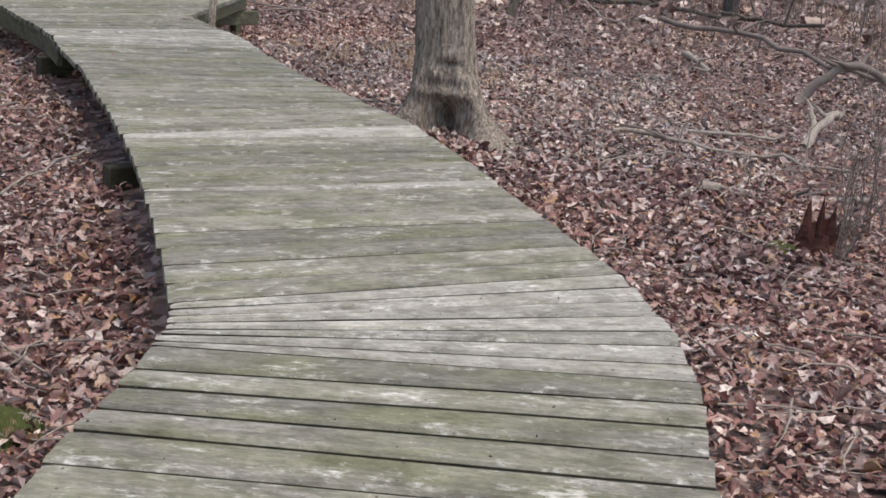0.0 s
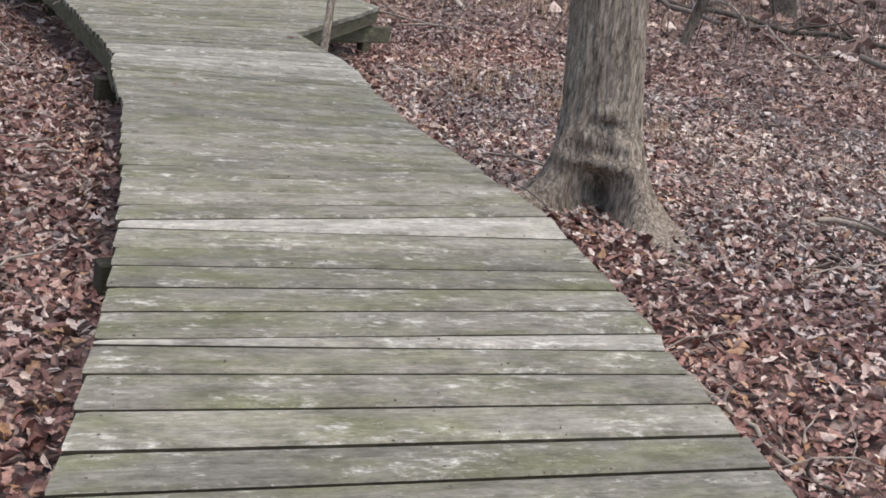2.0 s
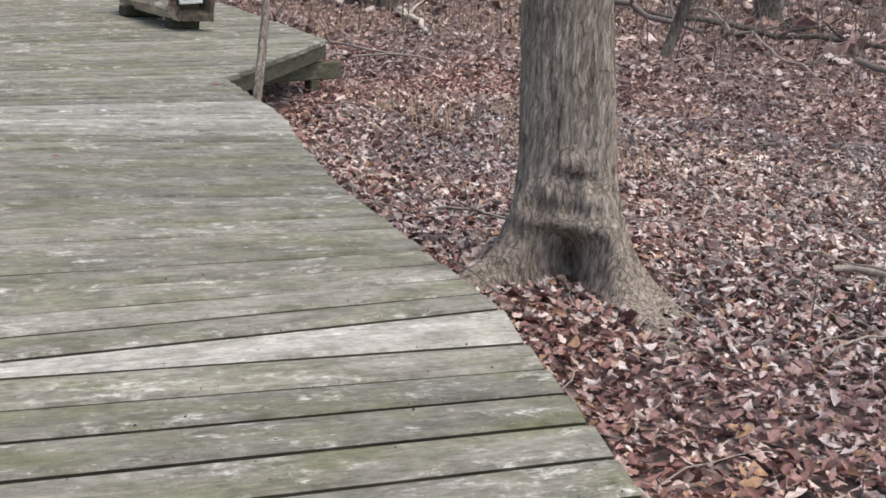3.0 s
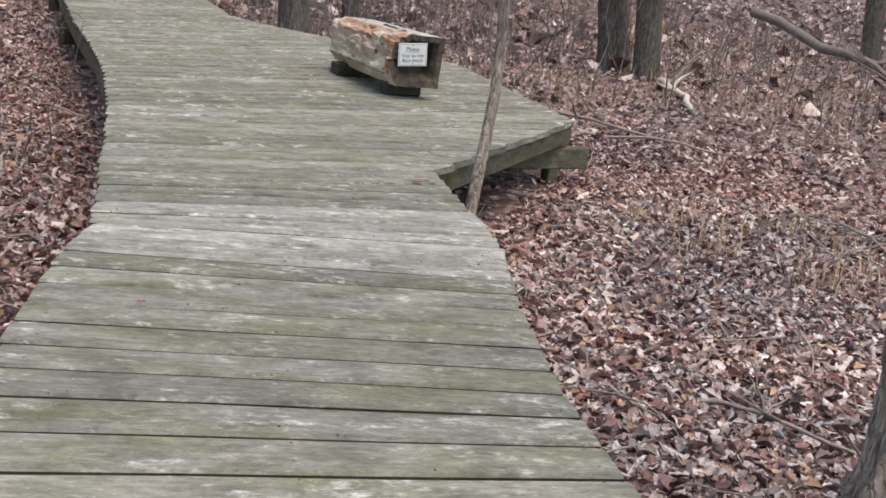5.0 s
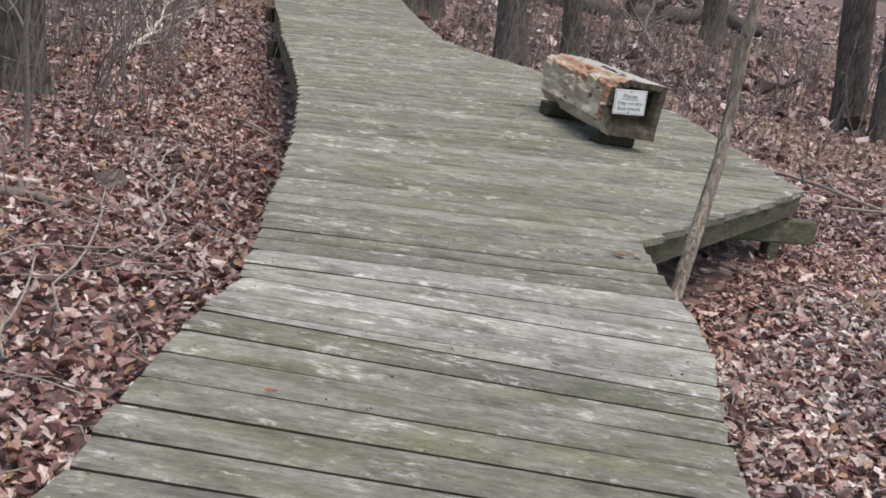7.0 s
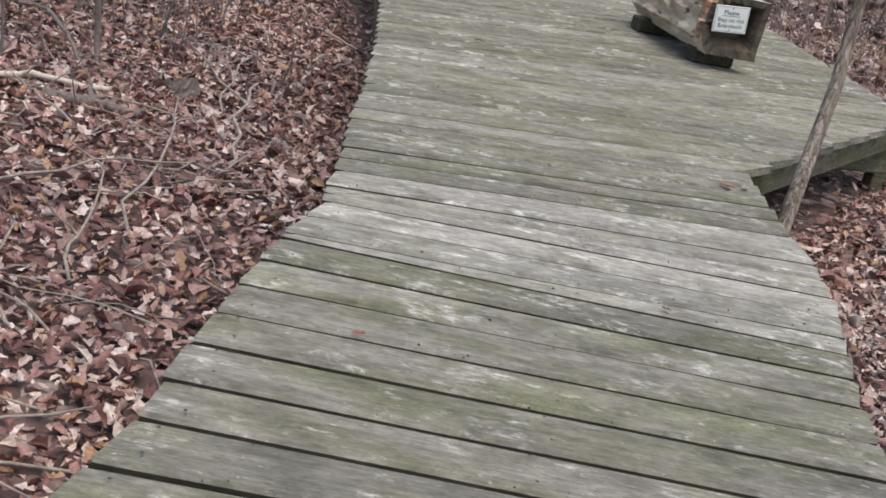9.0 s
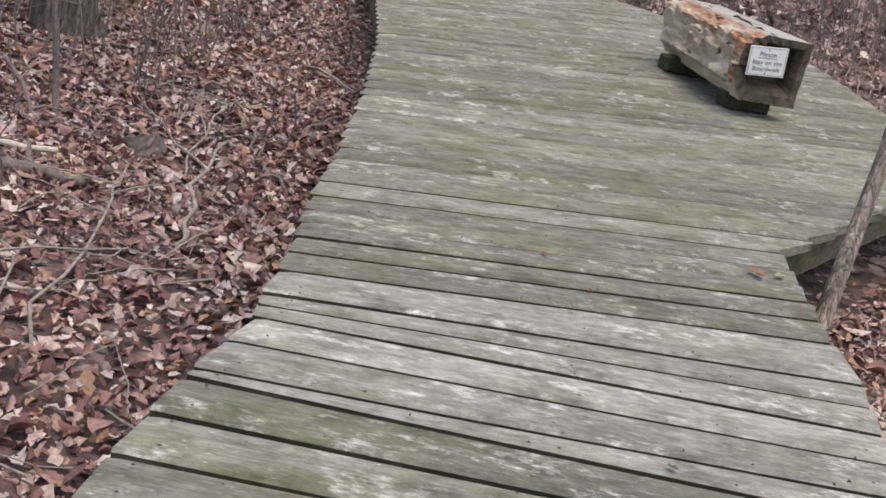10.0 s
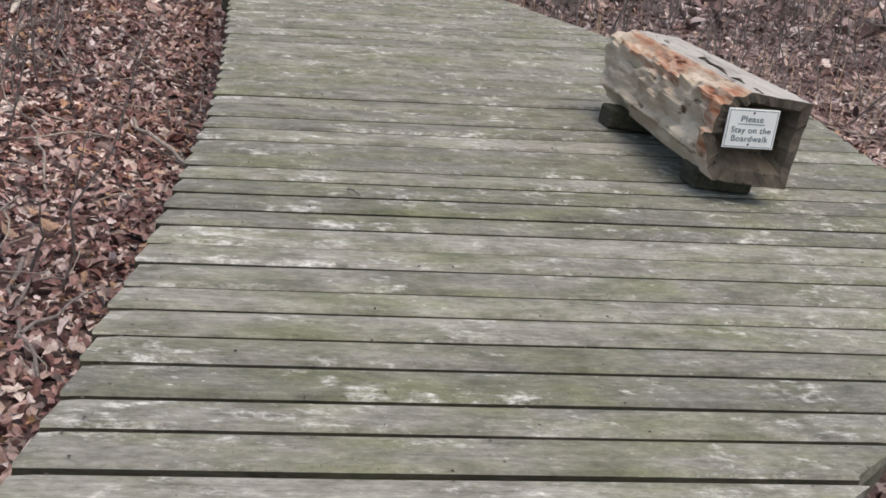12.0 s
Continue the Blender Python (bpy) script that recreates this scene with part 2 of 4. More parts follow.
def plain(name, colour, rough=0.7, scale=30.0, vary=0.25, metallic=0.0):
    m, nt, bsdf = nodes_of(name)
    tc = nt.nodes.new("ShaderNodeTexCoord")
    n = textured(nt, tc.outputs["Object"], (1, 1, 1), scale, 5, 0.6)
    lo, hi = tuple(c * (1 - vary) for c in colour), tuple(min(1, c * (1 + vary)) for c in colour)
    nt.links.new(ramp(nt, n, [(0.3, lo), (0.7, hi)]), bsdf.inputs["Base Color"])
    bsdf.inputs["Roughness"].default_value, bsdf.inputs["Metallic"].default_value = rough, metallic
    bump(nt, bsdf, n, 0.3, 0.003)
    return m


PLANK = weathered_wood("weathered_plank", (0.155, 0.151, 0.131), (0.24, 0.236, 0.21), (0.335, 0.33, 0.305), (0.175, 0.187, 0.105), 0.75, (0.66, 0.66, 0.63))
PALE_PLANK = weathered_wood("bleached_plank", (0.25, 0.245, 0.225), (0.37, 0.365, 0.345), (0.50, 0.495, 0.47), (0.27, 0.275, 0.19), 0.4, (0.76, 0.76, 0.74))
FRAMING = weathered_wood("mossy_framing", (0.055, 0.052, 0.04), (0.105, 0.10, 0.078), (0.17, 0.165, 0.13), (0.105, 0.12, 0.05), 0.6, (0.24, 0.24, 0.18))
# timber with shade put into its colour, for gaps and undersides
SHADED_TIMBER = weathered_wood("shaded_timber", (0.035, 0.032, 0.025), (0.065, 0.06, 0.045), (0.10, 0.095, 0.075), (0.06, 0.07, 0.03), 0.4, (0.12, 0.12, 0.09))
BARK = bark("grey_brown_bark", (0.12, 0.101, 0.086), (0.32, 0.28, 0.245), (0.50, 0.455, 0.415), (30, 30, 6.0))
BARK_FAR = bark("dark_bark", (0.05, 0.045, 0.042), (0.13, 0.118, 0.11), (0.22, 0.205, 0.19), (24, 24, 3.6))
TWIG = plain("grey_twig", (0.17, 0.145, 0.135), 0.85, 60.0, 0.4)
DEADWOOD = plain("bleached_deadwood", (0.30, 0.265, 0.235), 0.85, 40.0, 0.4)
PALE_WOOD = plain("pale_broken_wood", (0.55, 0.50, 0.44), 0.8, 50.0, 0.25)
NAIL = plain("rusty_nail", (0.05, 0.04, 0.035), 0.6, 200.0, 0.4)
MOSS = plain("green_moss", (0.075, 0.095, 0.03), 0.95, 90.0, 0.5)
GRASS = plain("dry_grass", (0.40, 0.29, 0.20), 0.8, 40.0, 0.4)
LEAVES = leaf_material("dead_leaves", [(0.0, (0.105, 0.055, 0.052)), (0.18, (0.21, 0.110, 0.104)), (0.38, (0.31, 0.180, 0.166)), (0.56, (0.41, 0.275, 0.255)), (0.72, (0.52, 0.41, 0.385)), (0.90, (0.70, 0.635, 0.61)), (0.95, (0.40, 0.25, 0.16)), (1.0, (0.44, 0.29, 0.19))])
FAR_LEAVES = leaf_material("old_damp_leaves", [(0.0, (0.10, 0.062, 0.058)), (0.2, (0.22, 0.142, 0.134)), (0.5, (0.35, 0.245, 0.23)), (0.75, (0.52, 0.42, 0.395)), (0.92, (0.70, 0.625, 0.60)), (1.0, (0.42, 0.27, 0.17))])
GREY_LEAVES = leaf_material("bleached_leaves", [(0.0, (0.16, 0.125, 0.12)), (0.3, (0.34, 0.285, 0.27)), (0.6, (0.54, 0.48, 0.46)), (0.9, (0.78, 0.74, 0.72)), (1.0, (0.50, 0.34, 0.22))])
SOIL = soil_material()

# ---- the forest floor ----


def axis(lo, hi, step, reach):
    mid = list(np.arange(lo, hi, step))
    out, d = [], step
    a, b = lo, hi
    while b < reach:
        d *= 1.22
        a, b = a - d, b + d
        out.append((a, b))
    return np.array([a for a, _ in out[::-1]] + mid + [b for _, b in out])


gx, gy = axis(-16, 9, 0.12, 600), axis(-5, 27, 0.12, 600)
GX, GY = np.meshgrid(gx, gy)
GZ = ground_z(GX, GY) + rng.normal(0, 0.006, GX.shape) * (np.hypot(GX + 2, GY - 9) < 25)
gi = np.arange(GX.size).reshape(GX.shape)
quads = np.stack([gi[:-1, :-1], gi[:-1, 1:], gi[1:, 1:], gi[1:, :-1]], -1).reshape(-1, 4)
ground = part("ground", quick_mesh("ground", np.stack([GX, GY, GZ], -1).reshape(-1, 3), quads.ravel(), np.full(len(quads), 4), True), SOIL)
tagged(ground, "forest floor of packed reddish brown leaf litter", "ground", kind="structure")

# ---- the boardwalk ----
# cross lines of the deck in walking order: left end, right end, number of planks up to the next line
LINES = [
    (-0.50, -4.60, 1.10, -4.45, 36),
    (-0.365, 2.309, 1.229, 2.426, 3),
    (-0.338, 2.720, 1.279, 2.975, 1),
    (-0.345, 2.901, 1.285, 3.153, 3),
    (-0.338, 3.051, 1.266, 3.616, 4),
    (-0.385, 3.283, 1.132, 4.232, 7),
    (-0.849, 4.591, 0.652, 5.478, 1),
    (-0.861, 4.635, 0.619, 5.627, 5),
    (-1.237, 5.559, 0.239, 6.547, 1),
    (-1.276, 5.644, 0.121, 6.845, 10),
    (-2.074, 7.408, -0.813, 8.266, 4),
    (-2.427, 8.024, -1.157, 8.928, 2),
    (-2.584, 8.345, -1.290, 9.247, 1),
    (-2.607, 8.391, -1.344, 9.365, 2),
    (-2.737, 8.700, -1.480, 9.670, 2),
    (-2.826, 8.821, -1.632, 9.936, 1),
    (-2.917, 8.968, -1.801, 10.148, 5),
    (-3.312, 9.520, -2.250, 10.820, 36),
    (-6.63, 13.62, -6.25, 15.95, 6),
    (-7.35, 14.47, -6.72, 16.22, 7),
    (-8.10, 15.30, -7.55, 17.15, 10),
    (-9.10, 16.50, -8.90, 18.75, 24),
    (-12.00, 20.20, -11.90, 22.70, 0),
]
WIDE = 17  # the row at which the platform begins
# the platform's outline on its wide side, from the inner corner round to the far walkway
PLATFORM = [(-2.25, 10.82), (-2.257, 13.49), (-3.94, 15.55), (-6.25, 15.95)]
DECK_T = 0.038


def meet(p, d, a, b):
    """How far from p along d the segment a-b is met, or None."""
    ex, ey = b[0] - a[0], b[1] - a[1]
    det = d[0] * -ey + d[1] * ex
    if abs(det) < 1e-9:
        return None
    rx, ry = a[0] - p[0], a[1] - p[1]
    t = (rx * -ey + ry * ex) / det
    u = (d[0] * ry - d[1] * rx) / det
    return t if -0.001 <= u <= 1.001 and t > 0 else None


def lerp(a, b, t):
    return (a[0] + (b[0] - a[0]) * t, a[1] + (b[1] - a[1]) * t)


def cross_line(i, t):
    """The deck's left and right end at the fraction t between the lines i and i + 1."""
    a, b = LINES[i], LINES[i + 1]
    left, right = lerp(a[:2], b[:2], t), lerp(a[2:4], b[2:4], t)
    if i == WIDE:
        left = (left[0] + 0.095 * math.sin(math.pi * t), left[1] + 0.08 * math.sin(math.pi * t))
        angle = math.atan2(a[3] - a[1], a[2] - a[0]) * (1 - t) + math.atan2(b[3] - b[1], b[2] - b[0]) * t
        d = (math.cos(angle), math.sin(angle))
        hits = [h for h in (meet(left, d, p, q) for p, q in zip(PLATFORM, PLATFORM[1:])) if h]
        far = max(hits) if hits else 1.72
        right = (left[0] + d[0] * far, left[1] + d[1] * far)
    return Vector((*left, 0)), Vector((*right, 0))


boardwalk = tagged(new("boardwalk"), "winding boardwalk of weathered grey-green planks with a wide platform", "boardwalk", kind="structure")


def plank(l0, r0, l1, r1, lift, r, material, tight=1.0):
    """One tapered plank between two cross lines, its grain along its own x."""
    mid = (l0 + r0 + l1 + r1) / 4
    ax = ((r0 + r1) - (l0 + l1)).normalized()
    m = Matrix(((ax.x, -ax.y, 0, mid.x), (ax.y, ax.x, 0, mid.y), (0, 0, 1, 0), (0, 0, 0, 1)))
    inv = m.inverted()
    gap = tight * (r.choice((0.020, 0.022, 0.025, 0.028)) + r.uniform(-0.002, 0.002))
    rows = []
    ends = (r.uniform(-0.007, 0.006), r.uniform(-0.007, 0.006))
    for s in (0.0, 0.02, 0.35, 0.65, 0.98, 1.0):
        p, q = inv @ l0.lerp(r0, s), inv @ l1.lerp(r1, s)
        x = (p.x + q.x) / 2 + (-ends[0] if s == 0 else ends[1] if s == 1 else 0)
        lo, hi = p.y + gap / 2, max(q.y - gap / 2, p.y + gap / 2 + 0.012)
        if s in (0.35, 0.65):
            lo, hi = lo + r.uniform(-0.0015, 0.0015), hi + r.uniform(-0.0015, 0.0015)
        c = min(0.009, (hi - lo) / 4)
        top = lift + r.uniform(-0.0015, 0.0015)
        e = 0.003 if s in (0.0, 1.0) else 0.0
        px, qx = (p.x, q.x) if 0 < s < 1 else (p.x + x - (p.x + q.x) / 2, q.x + x - (p.x + q.x) / 2)
        rows.append([(px, lo, top - DECK_T), (px, lo, top - c), (px, lo + c, top - e), (qx, hi - c, top - e), (qx, hi, top - c), (qx, hi, top - DECK_T)])
    verts = [v for row in rows for v in row]
    faces = []
    for i in range(5):
        for j in range(6):
            k = (j + 1) % 6
            faces.append((i * 6 + j, i * 6 + k, i * 6 + 6 + k, i * 6 + 6 + j))
    faces += [tuple(range(5, -1, -1)), tuple(range(30, 36))]
    me = mesh_from("plank", verts, [f[::-1] for f in faces])
    me.materials.append(material)
    # sides and underside take a darker colour that paints shade into the gaps
    me.materials.append(SHADED_TIMBER)
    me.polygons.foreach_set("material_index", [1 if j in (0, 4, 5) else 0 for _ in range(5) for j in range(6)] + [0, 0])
    ob = part("plank", me, None, boardwalk)
    ob.matrix_basis = m
    return ob


PALE_ROWS = (3, 4, 6, 8, 12, 13, 14, 15)  # fans and wedges, bleached by the sun
r = random.Random(11)
left_edge, right_edge, nails = [], [], []
for i in range(len(LINES) - 1):
    n = LINES[i][4]
    cuts = np.cumsum([0] + [r.uniform(0.92, 1.08) for _ in range(n)])
    cuts /= cuts[-1]
    for a, b in zip(cuts, cuts[1:]):
        (l0, r0), (l1, r1) = cross_line(i, a), cross_line(i, b)
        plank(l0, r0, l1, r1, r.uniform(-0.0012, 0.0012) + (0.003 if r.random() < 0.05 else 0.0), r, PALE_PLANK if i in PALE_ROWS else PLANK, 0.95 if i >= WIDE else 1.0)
        left_edge.append(l0)
        right_edge.append(r0)
        c0, c1 = l0.lerp(l1, 0.5), r0.lerp(r1, 0.5)
        span = (c1 - c0).length
        along = (c1 - c0) / span
        up = Vector((-along.y, along.x, 0))
        for d in (0.07, span / 2 + r.uniform(-0.03, 0.03), span - 0.07):
            for side in (-1, 1):
                w = (l1 - l0).length if d < span / 2 else (r1 - r0).length
                nails.append(c0 + along * (d + r.uniform(-0.01, 0.01)) + up * side * 0.28 * min(w, 0.17))

# nail heads, flush in the planks
nv, nl = [], []
for p in nails:
    s = len(nv)
    for a in range(6):
        nv.append((p.x + 0.0045 * math.cos(a * 1.047), p.y + 0.0045 * math.sin(a * 1.047), 0.0085))
    nl.append(tuple(range(s, s + 6)))
tagged(part("nail_heads", mesh_from("nail_heads", nv, nl), NAIL, boardwalk), kind="stuff")


def beam(a, b, width, top, depth, name, material, bevel=0.005):
    """A squared timber from a to b, hung below the height top."""
    a, b = Vector((a[0], a[1], 0)), Vector((b[0], b[1], 0))
    d = b - a
    bm = box_bm(d.length, width, depth, (0, 0, 0), bevel)
    ob = part(name, bm, material, boardwalk)
    ob.matrix_basis = Matrix.Translation(((a.x + b.x) / 2, (a.y + b.y) / 2, top - depth / 2)) @ pose(0, 0, 0, 0, 0, math.degrees(math.atan2(d.y, d.x)))
    return ob


def rim(edge, inset, stops):
    """Edge joists along the underside, from stop to stop."""
    for i, j in zip(stops, stops[1:]):
        a, b = edge[i], edge[j]
        d = (b - a).normalized()
        nrm = Vector((-d.y, d.x, 0)) * inset
        # joists set in under the deck carry its shade in their colour
        beam(a + nrm, b + nrm, 0.04, -DECK_T - 0.002, 0.14, "rim_joist", SHADED_TIMBER if abs(inset) > 0.1 else FRAMING)


count = [sum(l[4] for l in LINES[:k]) for k in range(len(LINES))]
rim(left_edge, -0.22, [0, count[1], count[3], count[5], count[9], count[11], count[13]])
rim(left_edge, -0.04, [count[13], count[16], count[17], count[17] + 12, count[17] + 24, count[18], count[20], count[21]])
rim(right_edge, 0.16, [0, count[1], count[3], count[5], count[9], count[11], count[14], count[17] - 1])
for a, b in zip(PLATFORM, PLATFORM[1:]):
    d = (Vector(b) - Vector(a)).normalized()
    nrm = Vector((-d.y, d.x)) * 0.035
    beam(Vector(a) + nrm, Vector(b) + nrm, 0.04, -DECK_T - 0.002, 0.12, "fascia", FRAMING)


def support(centre, angle, half, timber=SHADED_TIMBER):
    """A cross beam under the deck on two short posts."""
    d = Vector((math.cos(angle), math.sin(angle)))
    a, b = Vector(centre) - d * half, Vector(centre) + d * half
    # the default timber colour has the shade beneath the deck painted in
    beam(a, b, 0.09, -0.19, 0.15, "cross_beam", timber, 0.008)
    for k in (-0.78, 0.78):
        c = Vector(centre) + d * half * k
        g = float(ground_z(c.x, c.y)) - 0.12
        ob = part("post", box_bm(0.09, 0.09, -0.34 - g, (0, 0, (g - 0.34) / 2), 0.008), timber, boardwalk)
        ob.matrix_basis = pose(c.x, c.y, 0, 0, 0, math.degrees(angle))


for k, t in ((1, 0.0), (9, 0.05), (15, 0.0), (19, 0.0), (21, 0.0)):
    l0, r0 = cross_line(k, t)
    c = (l0 + r0) / 2
    support((c.x, c.y), math.atan2(r0.y - l0.y, r0.x - l0.x), (r0 - l0).length / 2 + 0.06)
support((-2.93, 12.42), math.atan2(1.0, 0.62), 1.42, FRAMING)
support((-4.45, 13.25), math.atan2(1.0, 0.62), 1.35)

# ---- leaf litter ----
deck_poly = [(p.x, p.y) for p in left_edge] + [(p.x, p.y) for p in right_edge[::-1]]


def inside(px, py, poly):
    res = np.zeros(len(px), bool)
    for (x0, y0), (x1, y1) in zip(poly, poly[1:] + poly[:1]):
        if y0 == y1:
            continue
        res ^= ((y0 > py) != (y1 > py)) & (px < (x1 - x0) * (py - y0) / (y1 - y0) + x0)
    return res


def litter(name, n, box, size, seed, near=None, label="", material=LEAVES):
    """Loose curled oak leaves strewn over the ground, as one piece of stuff."""
    g = np.random.default_rng(seed)
    x, y = g.uniform(box[0], box[2], n), g.uniform(box[1], box[3], n)
    keep = ~inside(x, y, deck_poly) | (g.random(n) < 0.12)
    if near is not None:
        keep &= near(x, y, g)
    x, y = x[keep], y[keep]
    n = len(x)
    # midrib base and tip, then the two lobed sides
    half = np.array([(0.12, 0.10), (0.30, 0.26), (0.45, 0.17), (0.66, 0.30), (0.84, 0.16)])
    tx = np.concatenate([[0.0, 1.0], half[:, 0], half[:, 0]])
    ty = np.concatenate([[0.0, 0.0], half[:, 1], -half[:, 1]])
    L = size * np.clip(np.exp(g.normal(0, 0.32, n)), 0.45, 1.9)
    wide = g.uniform(0.75, 1.15, n)
    curl, fold = g.normal(0.0, 0.8, n), g.uniform(-0.3, 1.3, n)
    lx = (tx[None, :] - 0.5) * L[:, None]
    ly = ty[None, :] * L[:, None] * wide[:, None]
    ly = ly * (1 + g.normal(0, 0.12, lx.shape))
    lz = curl[:, None] * (lx / L[:, None]) ** 2 * L[:, None] + fold[:, None] * np.abs(ly) * 0.9
    a, pitch_, roll_ = g.uniform(0, 2 * math.pi, n), g.normal(0, 0.38, n), g.normal(0, 0.38, n)
    ly, lz = ly * np.cos(roll_)[:, None] - lz * np.sin(roll_)[:, None], ly * np.sin(roll_)[:, None] + lz * np.cos(roll_)[:, None]
    lx, lz = lx * np.cos(pitch_)[:, None] - lz * np.sin(pitch_)[:, None], lx * np.sin(pitch_)[:, None] + lz * np.cos(pitch_)[:, None]
    wx = x[:, None] + lx * np.cos(a)[:, None] - ly * np.sin(a)[:, None]
    wy = y[:, None] + lx * np.sin(a)[:, None] + ly * np.cos(a)[:, None]
    wz = (ground_z(x, y) + g.uniform(0.004, 0.035, n))[:, None] + lz - np.minimum(lz.min(axis=1), 0)[:, None] * 0.75
    v = np.stack([wx, wy, wz], -1).reshape(-1, 3)
    base = (np.arange(n) * 12)[:, None]
    f1 = base + np.array([0, 7, 8, 9, 10, 11, 1])[None, :]
    f2 = base + np.array([1, 6, 5, 4, 3, 2, 0])[None, :]
    loops = np.concatenate([f1, f2], axis=1).ravel()
    ob = part(name, quick_mesh(name, v, loops, np.full(2 * n, 7)), material)
    return tagged(ob, label, "leaf litter", kind="stuff")


def near_path(x, y, g):
    d = np.full(len(x), 99.0)
    for p in deck_poly[::3]:
        d = np.minimum(d, np.hypot(x - p[0], y - p[1]))
    return (d < 2.6) | (g.random(len(x)) < 0.35)


def away(x, y, g):
    return (x < -7.5) | (x > 4) | (y > 15) | (g.random(len(x)) < 0.15)


litter("leaf_litter", 285000, (-9, 0.5, 5, 17), 0.041, 3, near_path, "curled reddish brown and grey oak leaves on the forest floor")
litter("leaf_litter", 22000, (-1.9, 7.6, 2.6, 14.0), 0.043, 8, None, "bleached grey oak leaves lying between the platform and the large tree", GREY_LEAVES)
litter("leaf_litter", 120000, (-20, 8, 10, 34), 0.068, 4, away, "faded brown leaves carpeting the woods", FAR_LEAVES)
litter("leaf_litter", 30000, (-60, 20, 40, 90), 0.25, 5, None, "old brown leaves deep in the woods", FAR_LEAVES)

# ---- trees ----


def trunk_mesh(name, r0, height, lean, flare, sides, rings, seed, ridge=0.05, bulges=(), roots=()):
    """A trunk with a flared foot, bark ridges, burls and root spurs. Bulges: height, heading, depth, spread up, spread round. Roots: heading, reach."""
    g = np.random.default_rng(seed)
    t = np.linspace(0, 1, rings) ** 1.7
    ang = np.linspace(0, 2 * math.pi, sides, endpoint=False)
    ph = g.uniform(0, 6.28, 8)
    verts = []
    for h in t * height:
        r_ = r0 * (1 - 0.55 * h / height)
        rr = np.full(sides, r_)
        foot = math.exp(-max(h, 0) / 0.16)
        rr = rr * (1 + flare * 0.45 * foot)
        for heading, reach in roots:
            da = np.angle(np.exp(1j * (ang - heading)))
            rr = rr + reach * math.exp(-max(h, 0) / 0.12) * np.exp(-(da / 0.24) ** 2) + 0.25 * reach * math.exp(-max(h, 0) / 0.35) * np.exp(-(da / 0.4) ** 2)
        rr = rr * (1 + 0.035 * np.sin(3 * ang + ph[0] + 0.4 * h) + 0.03 * np.sin(5 * ang + ph[1] - 0.5 * h))
        rr = rr * (1 + ridge * 0.35 * np.sin(17 * ang + 1.5 * np.sin(3 * h + ph[2])) + ridge * 0.3 * np.sin(29 * ang + 2 * np.sin(2 * h + ph[3])) + ridge * 0.4 * g.normal(0, 0.5, sides))
        for hh, heading, depth, su, sr in bulges:
            da = np.angle(np.exp(1j * (ang - heading)))
            rr = rr + depth * math.exp(-((h - hh) / su) ** 2) * np.exp(-(da / sr) ** 2)
        cx, cy = lean[0] * h + 0.02 * math.sin(1.1 * h + ph[4]), lean[1] * h + 0.02 * math.sin(0.9 * h + ph[5])
        verts.append(np.stack([cx + rr * np.cos(ang), cy + rr * np.sin(ang), np.full(sides, h - 0.06)], -1))
    v = np.concatenate(verts)
    i, j = np.meshgrid(np.arange(rings - 1), np.arange(sides), indexing="ij")
    k = (j + 1) % sides
    q = np.stack([i * sides + j, i * sides + k, (i + 1) * sides + k, (i + 1) * sides + j], -1).reshape(-1, 4)
    return quick_mesh(name, v, q.ravel(), np.full(len(q), 4), True)


def tree(at, r0, height, lean=(0, 0), flare=0.6, sides=28, rings=40, seed=1, material=None, label="", limbs=5, bulges=(), roots=(), ridge=0.05):
    """A bare tree: trunk and limbs."""
    g = random.Random(seed)
    z = float(ground_z(*at))
    ob = tagged(new("tree"), label or "bare grey-brown tree trunk standing in leaf litter", "tree")
    ob.location = (at[0], at[1], z)
    part("trunk", trunk_mesh("trunk", r0, height, lean, flare, sides, rings, seed, ridge, bulges, roots), material or BARK_FAR, ob)
    for k in range(limbs):
        h = height * (0.5 + 0.48 * k / max(1, limbs - 1))
        a = g.uniform(0, 6.28)
        s = Vector((lean[0] * h, lean[1] * h, h - 0.06))
        ln = height * g.uniform(0.16, 0.3)
        e = s + Vector((math.cos(a) * ln * 0.8, math.sin(a) * ln * 0.8, ln * 0.75))
        pts = crooked(s, e, 7, 0.08, 0.03, seed * 31 + k)
        rad = np.linspace(r0 * 0.34, r0 * 0.05, 7)
        vv, ff = tube(pts, rad, 7, 0.05, k)
        vs, fs = [vv], list(ff)
        for b in range(5):
            i0 = g.randrange(2, 6)
            e2 = Vector(pts[i0]) + Vector((g.uniform(-1, 1), g.uniform(-1, 1), g.uniform(0.2, 1))) * ln * 0.4
            v2, f2 = tube(crooked(pts[i0], e2, 5, 0.1, 0, seed + b + k), np.linspace(rad[i0] * 0.5, 0.004, 5), 5, 0, b)
            off = sum(len(q) for q in vs)
            vs.append(v2)
            fs += [tuple(x + off for x in f) for f in f2]
        part("limb", mesh_from("limb", np.concatenate(vs), fs, True), material or BARK_FAR, ob)
    return ob


